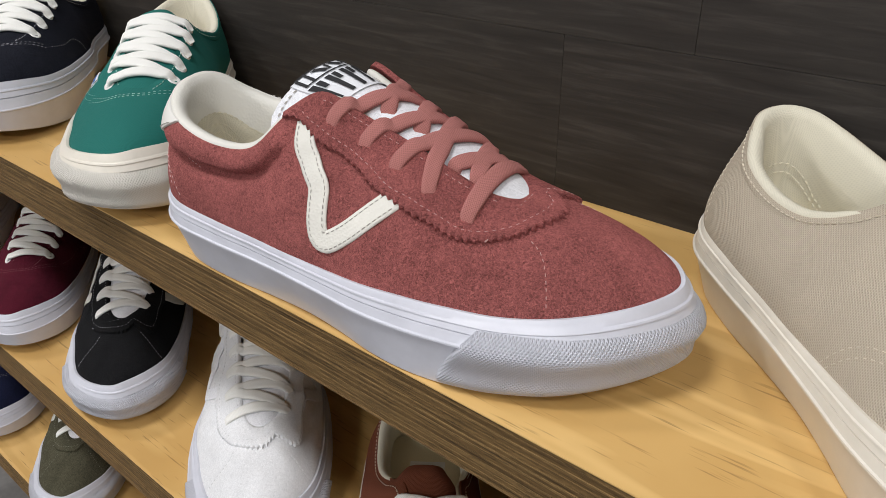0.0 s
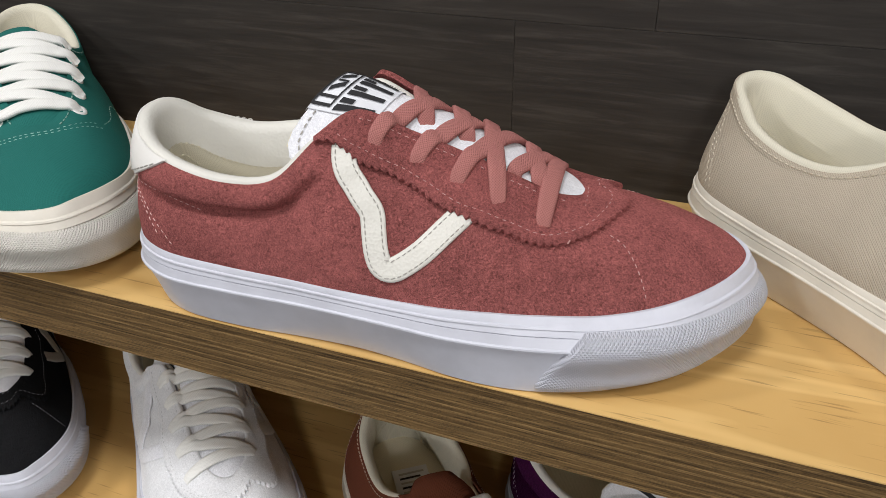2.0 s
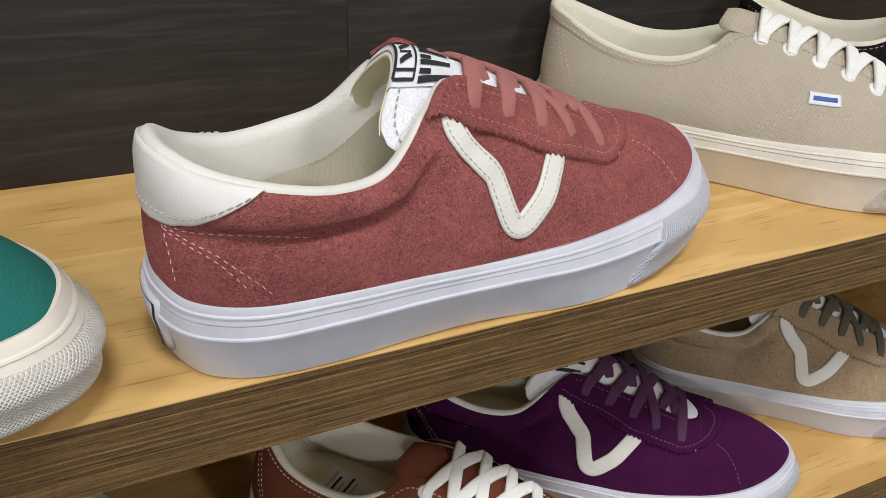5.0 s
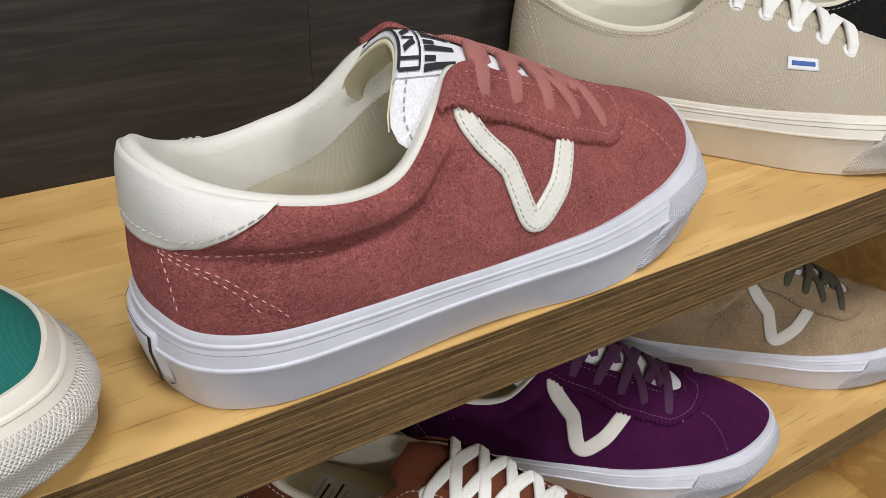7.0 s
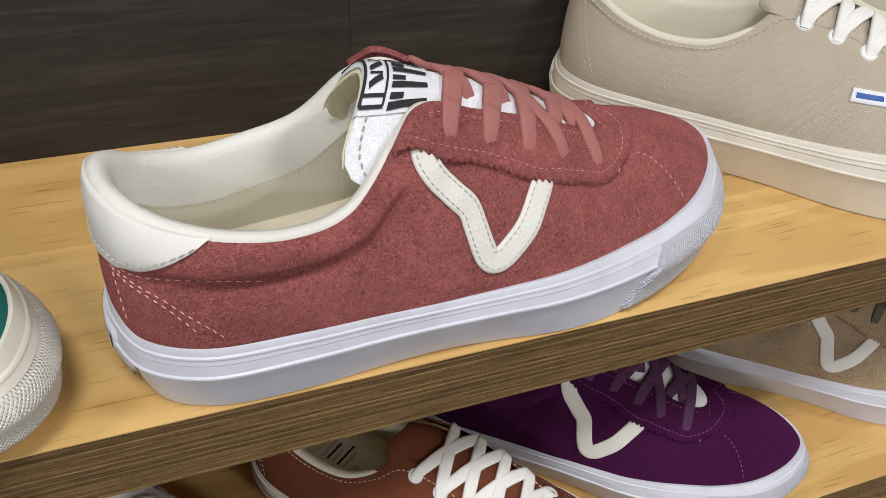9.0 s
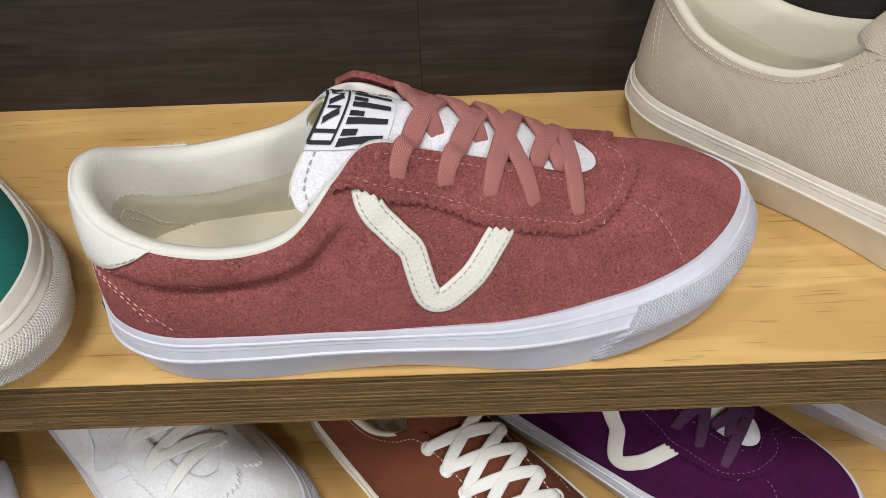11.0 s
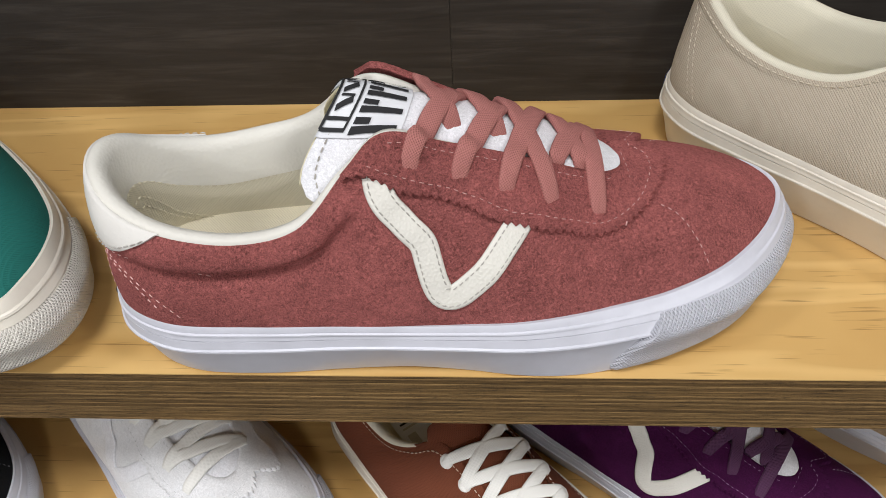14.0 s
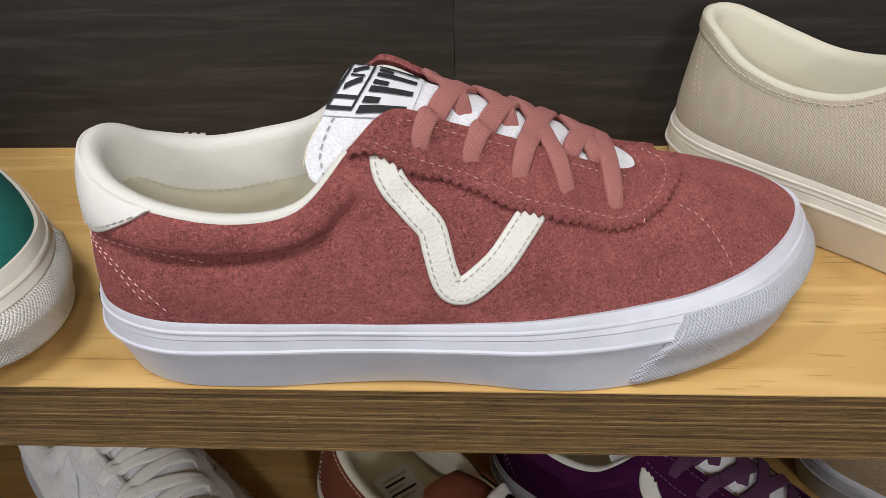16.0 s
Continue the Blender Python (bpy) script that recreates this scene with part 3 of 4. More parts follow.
def build_laces(shoe, near, far, mat, width, rise=0.006, lacing="crossed", thick=0.0011, under=()):
    """Flat laces from eyelet to eyelet, lying on the surfaces under them (pairs of tree and lift)."""
    near, far = np.asarray(near), np.asarray(far)
    k = len(near)

    def lace(a, b, h, tuck):
        a, b = np.asarray(a, float), np.asarray(b, float)
        t = np.linspace(0, 1, 34)
        p = a[None] * (1 - t)[:, None] + b[None] * t[:, None]
        p[:, 2] += (np.sin(np.pi * t) ** 0.55) * h
        for q in range(len(t)):
            low = p[q, 2]
            for tree, lift in under:
                hit = tree.ray_cast(Vector((p[q, 0], p[q, 1], 0.3)), Vector((0, 0, -1)))
                if hit[0] is not None:
                    low = max(low, hit[0].z + lift + thick * 0.5)
            free = 1 - smoothstep(t[q], 0.78, 0.97) if tuck else 1.0
            p[q, 2] += (low - p[q, 2]) * free
        for _ in range(3):
            p[1:-1, 2] = (p[:-2, 2] + 2 * p[1:-1, 2] + p[2:, 2]) / 4
        p[:, 2] -= 0.0034 * (np.exp(-(t / 0.04) ** 2) + np.exp(-((1 - t) / 0.04) ** 2))
        lean = (t - 0.5) * 1.3
        y = np.sign(b[1] - a[1])
        nn = np.stack([0.45 * np.ones_like(t), lean * y, np.ones_like(t)], 1)
        taper = 0.62 + 0.38 * np.sin(np.pi * np.clip(t, 0, 1)) ** 0.35
        ribbon("lace", p, nn / np.linalg.norm(nn, axis=1)[:, None], width, thick, mat, shoe, taper=taper)

    lace(near[-1], far[-1], rise * 0.9, 0)
    if lacing == "tucked":
        lace((.189, .040, .0705), (.199, .065, .0660), rise * 1.0, 0)
        lace((.199, .043, .0655), (.189, .067, .0710), rise * 0.85, 0)
        lace(near[3], far[2], rise * 0.9, 0)
        lace(near[2], far[3], rise * 1.35, 0)
        for i, z in ((1, 0.0745), (0, 0.0825)):
            x = near[i][0] + 0.016
            lace(far[i], (x, 0.0385 + 0.002 * i, z), rise * 0.9, 1)
            lace(near[i], (x + 0.002, 0.0655, z + 0.001), rise * 1.35, 1)
        return
    if lacing == "bars":
        for i in range(k - 2, -1, -1):
            lace(far[i + 1], near[i], rise * 0.5, 0)
            lace(near[i], far[i], rise * 1.1, 0)
        return
    for i in range(k - 1, 0, -1):
        lace(far[i], near[i - 1], rise * 0.75, 0)
        lace(near[i], far[i - 1], rise * 1.15, 0)


def build_eyelets(shoe, placed, mat, r=0.0026):
    for p, n in placed:
        t = Vector(n).to_track_quat("Z", "Y").to_matrix()
        verts, faces = [], []
        for i in range(14):
            a = i * math.tau / 14
            for rr, h in ((r * 0.55, 0.0), (r * 0.7, 0.0007), (r, 0.0007), (r * 1.15, 0.0)):
                verts.append(Vector(p) + t @ Vector((math.cos(a) * rr, math.sin(a) * rr, h)))
        mesh_object("eyelet", verts, grid_faces(14, 4, True), mat, shoe)


def tongue_sheet(shoe, centre, widths, mat, back, thick=0.003, fall=0.021):
    """A padded tongue: arched across, rounded at its top."""
    c = curve_points(centre, 8)
    w = np.interp(np.linspace(0, 1, len(c)), np.linspace(0, 1, len(widths)), widths)
    tan = np.gradient(c, axis=0)
    tan /= np.linalg.norm(tan, axis=1)[:, None]
    side = np.array([0.06, 1.0, 0.0])
    side /= np.linalg.norm(side)
    nn = np.cross(tan, side)
    nn *= np.sign(nn[:, 2])[:, None]
    acr = np.linspace(-1, 1, 25)
    lean = smoothstep(np.linspace(0, 1, len(c)), 0.5, 0.9)  # the far half hangs steeper near the top
    drops = 0.004 + (fall - 0.004) * smoothstep(np.linspace(0, 1, len(c)), 0.35, 0.9)

    def face(off):
        g = np.zeros((len(c), 25, 3))
        for i in range(len(c)):
            for j, a in enumerate(acr):
                g[i, j] = c[i] + side * a * w[i] / 2 * (1 if a < 0 else 1 - 0.45 * lean[i]) - nn[i] * (drops[i] * abs(a) ** 2.2 - off * (1 - 0.7 * a ** 6))
        return g
    sweep = 0.0135 * smoothstep(np.linspace(0, 1, len(c)), 0.6, 1.0)[:, None] * (acr[None] ** 2 - 1.05 * acr[None] ** 10) * (fall / 0.022)
    g0, g1 = face(thick), face(-0.0005)
    g0[..., 0] -= sweep
    g1[..., 0] -= sweep
    g0[-1] = g0[-1] * 0.5 + g1[-1] * 0.5
    mesh_object("tongue", g0.reshape(-1, 3), grid_faces(len(c), 25), mat, shoe, "white suede padded tongue")
    g1[:, 0], g1[:, -1], g1[-1] = g0[:, 0], g0[:, -1], g0[-1]
    mesh_object("tongue_backing", g1.reshape(-1, 3), grid_faces(len(c), 25), back, shoe, "cream cloth tongue backing")
    return g0, nn


def tongue_tag(shoe, g0, i0, i1, mat, ink):
    """Woven label over the tongue's top with heavy printed bars."""
    seg = g0[i0:i1 + 1, 5:20]
    nn = grid_normals_open(seg)
    lift = seg + nn * 0.0007
    uv = [(i * 3.0, j * 3.0) for i in range(seg.shape[0]) for j in range(seg.shape[1])]
    tag = mesh_object("tongue_label", lift.reshape(-1, 3), grid_faces(*lift.shape[:2]), mat, shoe, "white woven label with black print", uv)

    def at(a, b):
        q, r = a * (seg.shape[0] - 1), b * (seg.shape[1] - 1)
        i, j = min(int(q), seg.shape[0] - 2), min(int(r), seg.shape[1] - 2)
        f, g = q - i, r - j
        p = (lift[i, j] * (1 - f) + lift[i + 1, j] * f) * (1 - g) + (lift[i, j + 1] * (1 - f) + lift[i + 1, j + 1] * f) * g
        return p + nn[i, j] * 0.0005

    def bar(a0, b0, a1, b1, w):
        """A printed stroke from (a0, b0) to (a1, b1) on the label."""
        k = 13
        d = np.array([a1 - a0, b1 - b0])
        s = np.array([-d[1], d[0]]) / (np.linalg.norm(d) + 1e-9) * w
        vs = []
        for q in range(k):
            c = np.array([a0, b0]) + d * q / (k - 1)
            vs += [at(*(np.clip(c - s, 0, 1))), at(*(np.clip(c + s, 0, 1)))]
        mesh_object("print_bar", vs, grid_faces(k, 2), ink, tag)
    # a double frame with slanted blocks in it, then long bars running down the tongue
    for b in (0.05, 0.13):
        bar(0.93, b, 0.55, b, 0.014)
    bar(0.92, 0.05, 0.92, 0.97, 0.016)
    bar(0.56, 0.05, 0.56, 0.97, 0.016)
    bar(0.93, 0.97, 0.55, 0.97, 0.014)
    for b in (0.21, 0.39, 0.57, 0.75):
        bar(0.85, b, 0.63, b + 0.09, 0.034)
        bar(0.85, b + 0.13, 0.63, b + 0.13, 0.014)
    for b in (0.05, 0.22, 0.39, 0.56, 0.73, 0.90):
        bar(0.49, b, 0.05, b + 0.03, 0.030)
        bar(0.49, b + 0.075, 0.32, b + 0.08, 0.026)
    # soft foam roll along the tongue's top
    line, ring = g0[-1, 2:23], []
    for q, p in enumerate(line):
        r = 0.0010 * (1 - (abs(q - 10) / 11) ** 3)
        for c in range(9):
            t = c / 8 * 2 * math.pi
            ring.append((p[0] - 0.0006 + r * math.cos(t), p[1], p[2] - 0.0016 + r * math.sin(t)))
    mesh_object("tongue_edge", ring, grid_faces(len(line), 9), FOAM, shoe, "cream foam tongue edge")


def grid_normals_open(pts):
    n = np.cross(np.gradient(pts, axis=0), np.gradient(pts, axis=1))
    n /= np.linalg.norm(n, axis=2)[..., None] + 1e-9
    return n * np.sign(n[..., 2].mean())


def heel_tag(shoe, mat, ink):
    """Moulded tab round the back of the sole with a dark outline and a few printed strokes."""
    base, nrm = outline(PER)
    low, n = LOW_IN[0], len(base)

    def at(i, z, out):
        q = base[i % n] + nrm[i % n] * (wall_offset(z, 0.0, RIB, 0.0372, low, 0.0025) + out)
        return (q[0], q[1], z)
    cols = list(range(-12, 13))
    zs = (0.0075, 0.0076, 0.012, 0.017, 0.0226, 0.0290, 0.0291)
    outs = (-0.001, 0.0010, 0.0013, 0.0014, 0.0016, 0.0014, -0.001)
    verts = [at(i, z, o * (1 if abs(i) < 12 else -0.5)) for i in cols for z, o in zip(zs, outs)]
    tag = mesh_object("heel_tab", verts, grid_faces(len(cols), len(zs)), mat, shoe, "white rubber heel tab with a black outline", [(0, 0)] * len(verts))
    for z0, z1, a, b in ((0.0085, 0.0091, -10, 10), (0.0274, 0.0280, -10, 10), (0.0085, 0.0280, 10, 11), (0.0085, 0.0280, -11, -10), (0.0165, 0.0172, -7, 7)):
        vs = [at(i, z, 0.0019) for i in range(a, b + 1) for z in np.linspace(z0, z1, 4)]
        mesh_object("print_bar", vs, grid_faces(b - a + 1, 4), ink, tag)


def sheet_tree(g):
    return BVHTree.FromPolygons([tuple(p) for p in g.reshape(-1, 3)], grid_faces(*g.shape[:2]))


def heel_counter(shoe, inner, cols, nor):
    """Two rows of stitching that arch over the inside of the heel."""
    half = len(cols) // 2
    for r in (0.0, 0.28):
        arc = []
        for i in range(-38, 39):
            row = 5.3 + r + 2.4 * (abs(i) / 38) ** 2
            a = int(row)
            b = min(a + 1, 8)
            q = -nor[cols[half + i], -1]
            arc.append((inner[half + i, a] * (1 - row + a) + inner[half + i, b] * (row - a) + q * 0.0004, q))
        stitches("stitching", [(p + q * 0.0006, q) for p, q in arc], THREAD_CREAM, shoe)


def lay(bvh, keys, mode, per=12, step=0.0012):
    return cast(bvh, even(curve_points(keys, per), step), mode)


NEAR_EYES = [(.1385, .0215, .0865), (.1545, .0245, .0792), (.1700, .0262, .0715), (.1872, .0272, .0655), (.2047, .0285, .0592)]
FAR_EYES = [(.139, .0670, .0910), (.155, .0720, .0835), (.169, .0745, .0765), (.186, .0745, .0705), (.201, .0735, .0645)]


# the eyestay's lower edge, along and up the side
STAY_X = [.1167, .1235, .1321, .1408, .1496, .1587, .1679, .1772, .1867, .1957, .2069, .2125]
STAY_Z = [.0873, .0839, .0814, .0777, .0743, .0702, .0660, .0624, .0592, .0568, .0525, .0505]


def sport_shoe(label, mats, hero=False, lacing="tucked"):
    """Low suede skate shoe: padded collar, saw-edged eyestay, side stripe shaped like a bent check, heel patch."""
    up, lace_mat, stripe, patch_mat, thread, tongue_mat = mats
    shoe = new("sneaker")
    tagged(shoe, label, "shoe", "shoes on the shelves")
    pts = upper_points()
    n, rows = pts.shape[:2]
    nor = grid_normals(pts)
    mesh_object("upper", pts.reshape(-1, 3), grid_faces(n, rows, True), up, shoe)
    tree = BVHTree.FromPolygons([tuple(p) for p in pts.reshape(-1, 3)], grid_faces(n, rows, True))
    build_sole(shoe, WHITE_RUBBER, WHITE_BUMPER)
    heel_tag(shoe, WHITE_RUBBER, LABEL_BLACK)
    cols = [i % n for i in range(-int(11.6 * PER), int(11.6 * PER) + 1)]
    inner = build_lining(shoe, pts, cols, LINING, INSOLE, COLLAR)
    # eyestay with its saw edge
    ks = np.arange(6.05 * PER, 23.0 * PER, 0.25)
    low_keys = np.arange(6, 24) * PER
    low_v = np.array([.98, .80, .70, .63, .60, .62, .70, .78, .82, .83, .82, .78, .70, .62, .61, .67, .78, .98])
    for q in range(1, 6):  # the sides follow the eyestay's edge
        col = pts[low_keys[q]]
        miss = col[:, 2] - np.interp(col[:, 0], STAY_X, STAY_Z)
        low_v[q] = np.interp(0.0, miss[2:], np.arange(2, rows)) / (rows - 1)
        low_v[17 - q] = low_v[q]
    for q, x in ((6, .2195), (7, .2262), (8, .2298), (9, .2303), (10, .2282), (11, .2215)):  # its rounded front
        col = pts[low_keys[q]][::-1]
        low_v[q] = 1 - np.interp(x, col[:, 0], np.arange(rows)) / (rows - 1)
    low_v = curve_points(low_v[:, None], PER)[:, 0]
    low_keys = 6 * PER + np.arange(len(low_v))
    grid, gn, tooth = [], [], 0.0
    prev = None
    for c in ks:
        v0 = np.interp(c, low_keys, low_v)
        p = column_at(pts, c, v0)
        if prev is not None:
            tooth += np.linalg.norm(p - prev)
        prev = p
        saw = abs((tooth / 0.0033) % 1.0 - 0.5) * 2
        v0 = v0 - 0.024 * saw
        vs = np.linspace(v0, 1.0, 9)
        grid.append([column_at(pts, c, v) for v in vs])
        gn.append([column_at(nor, c, v) for v in vs])
    sheet("eyestay", np.array(grid), np.array(gn), 0.0024, up, shoe, "saw-edged suede eyestay")
    for off in (0.055,):
        line = [(column_at(pts, c, np.interp(c, low_keys, low_v) + off) , column_at(nor, c, np.interp(c, low_keys, low_v) + off)) for c in np.arange(6.6 * PER, 22.4 * PER, 0.5)]
        stitches("stitching", [(p + q * 0.0021, q) for p, q in line], thread, shoe)
    line = [(column_at(pts, c, 0.93), column_at(nor, c, 0.93)) for c in np.arange(7.1 * PER, 12 * PER, 0.5)]
    stitches("stitching", [(p + q * 0.0021, q) for p, q in line], thread, shoe)
    # side stripes
    STRIPE = [(.1283, .0845), (.1292, .0800), (.1324, .0747), (.1367, .0699), (.1425, .0637), (.1447, .0571), (.1467, .0500), (.1490, .0452), (.1523, .0437), (.1562, .0449), (.1638, .0507), (.1707, .0578), (.1768, .0640)]
    for mode, dx in (("side", 0.0), ("far", 0.004)):
        keys = [(x + dx, z) for x, z in STRIPE]
        placed = lay(tree, keys, mode)
        P, N = np.array([q[0] for q in placed]), np.array([q[1] for q in placed])
        for _ in range(10):  # the leather bridges small folds
            N[1:-1] = (N[:-2] + N[1:-1] + N[2:]) / 3
            P[1:-1, 1] = (P[:-2, 1] + 2 * P[1:-1, 1] + P[2:, 1]) / 4
        N /= np.linalg.norm(N, axis=1)[:, None]
        ribbon("side_stripe", P + N * 0.0004, N, 0.0098, 0.0009, stripe, shoe, "off-white leather side stripe")
        if hero and mode == "side":
            tan = np.gradient(P, axis=0); tan /= np.linalg.norm(tan, axis=1)[:, None]
            sd = np.cross(tan, N)
            for s in (-1, 1):
                stitches("stitching", list(zip(P + sd * s * 0.0032 + N * 0.0013, N)), THREAD_GREY, shoe, 0.0026, 0.0018, 0.00024)
    # heel patch
    if patch_mat is not None:
        ks = np.arange(-2.95 * PER, 2.95 * PER + 0.01, 0.25)
        grid, gn = [], []
        for c in ks:
            edge = np.interp(abs(c) / PER, (0, 1, 1.6, 2.1, 2.45, 2.75, 2.95), (.0600, .0600, .0610, .0640, .0680, .0720, .0750))
            heights = [column_at(pts, c % n, v)[2] for v in np.linspace(0, 1, 41)]
            v0 = min(0.985, np.interp(edge, heights, np.linspace(0, 1, 41)))
            vs = np.linspace(v0, 1.0, 10)
            grid.append([column_at(pts, c % n, v) for v in vs])
            gn.append([column_at(nor, c % n, v) for v in vs])
        g, q = np.array(grid), np.array(gn)
        sheet("heel_patch", g, q, 0.0013, patch_mat, shoe, "smooth white leather heel patch")
        stitches("stitching", [(g[i, 1] * 0.5 + g[i, 2] * 0.5 + q[i, 1] * 0.0015, q[i, 0]) for i in range(2, len(g) - 2)], THREAD_GREY if hero else thread, shoe, 0.0030, 0.0022, 0.00028)
    # seams on the toe and heel
    for keys, mode in (([(.2294, .0387), (.2351, .0365), (.2412, .0307), (.2455, .0251), (.2476, .0222)], "top"), ([(.2295, .0735), (.240, .0855), (.2435, .092)], "top"),
                       ([(.0271, .0595), (.0387, .0547), (.0451, .0498), (.0522, .0434), (.0586, .0358)], "side"), ([(.0268, .0583), (.0383, .0527), (.0447, .0466), (.0502, .0391)], "side"),
                       ([(.0262, .0590), (.0268, .0480), (.0274, .0385)], "side"), ([(.0300, .0602), (.0403, .0601), (.0552, .0582), (.0728, .0550)], "side")):
        stitches("stitching", lay(tree, keys, mode), thread, shoe, 0.0030, 0.0018, 0.00026, 0.0001)
    stitches("stitching", [(p + np.array([0, 0, .0021]), q) for p, q in lay(tree, [(.2150, .0290), (.2172, .0393), (.2166, .0513), (.2146, .0624)], "top")], thread, shoe)
    # tongue, label, laces
    g0, _ = tongue_sheet(shoe, [(.222, .0545, .0555), (.205, .0535, .0645), (.185, .0525, .0735), (.160, .0505, .0845), (.140, .0475, .0925), (.1250, .0462, .0985), (.1155, .0457, .1000)],
                         [0.030, 0.033, 0.036, 0.041, 0.051, 0.062, 0.062], tongue_mat, FOAM, 0.003, 0.029)
    if hero:
        tongue_tag(shoe, g0, 33, 48, LABEL_WHITE, LABEL_BLACK)
        for sign, js in ((-1, range(0, 8)), (1, range(17, 25))):
            side = np.array([-0.3, 0.85 * sign, 0.4])
            stitches("stitching", [(g0[44, j] + side * 0.0004, side) for j in js], THREAD_GREY, shoe)
    else:
        tongue_tag(shoe, g0, 33, 48, LABEL_WHITE, LABEL_BLACK)
    eyes = []
    for row in (NEAR_EYES, FAR_EYES):
        eyes.append([])
        for p in row:
            hit = tree.find_nearest(Vector(p))
            nn = hit[1] if hit[1].z > 0 else -hit[1]
            eyes[-1].append(np.array(hit[0]) + np.array(nn) * 0.0022)
    build_laces(shoe, eyes[0], eyes[1], lace_mat, 0.0078, 0.0040, lacing, 0.0015, ((tree, 0.0026), (sheet_tree(g0), 0.0010)))
    if hero:
        q = [(inner[i, 5], -nor[cols[i], -1]) for i in range(52, len(cols) - 52)]
        stitches("stitching", q, THREAD_CREAM, shoe)
        heel_counter(shoe, inner, cols, nor)
    return shoe


LOW_TOP = [(.022, .037, .080), (.027, .024, .0785), (.041, .0145, .074), (.0588, .0075, .068), (.081, .0075, .0635), (.102, .011, .065),
           (.1185, .0195, .073), (.130, .029, .082), (.150, .0335, .080), (.171, .036, .074), (.190, .039, .068), (.203, .043, .063),
           (.210, .047, .0605), (.2135, .051, .0595), (.2143, .0535, .0594), (.2143, .056, .0594), (.2135, .0585, .0595), (.210, .0625, .0605),
           (.203, .066, .063), (.190, .0685, .068), (.171, .069, .074), (.150, .0675, .080), (.130, .0635, .082), (.117, .066, .073),
           (.095, .069, .065), (.075, .068, .0635), (.055, .064, .068), (.038, .057, .074), (.027, .049, .0785)]
LOW_NEAR = [(.140, .026, .0795), (.156, .0275, .0755), (.172, .029, .0705), (.188, .030, .066), (.204, .033, .060)]
LOW_FAR = [(.140, .0685, .0795), (.156, .073, .0755), (.172, .075, .0705), (.188, .075, .066), (.203, .0735, .0605)]


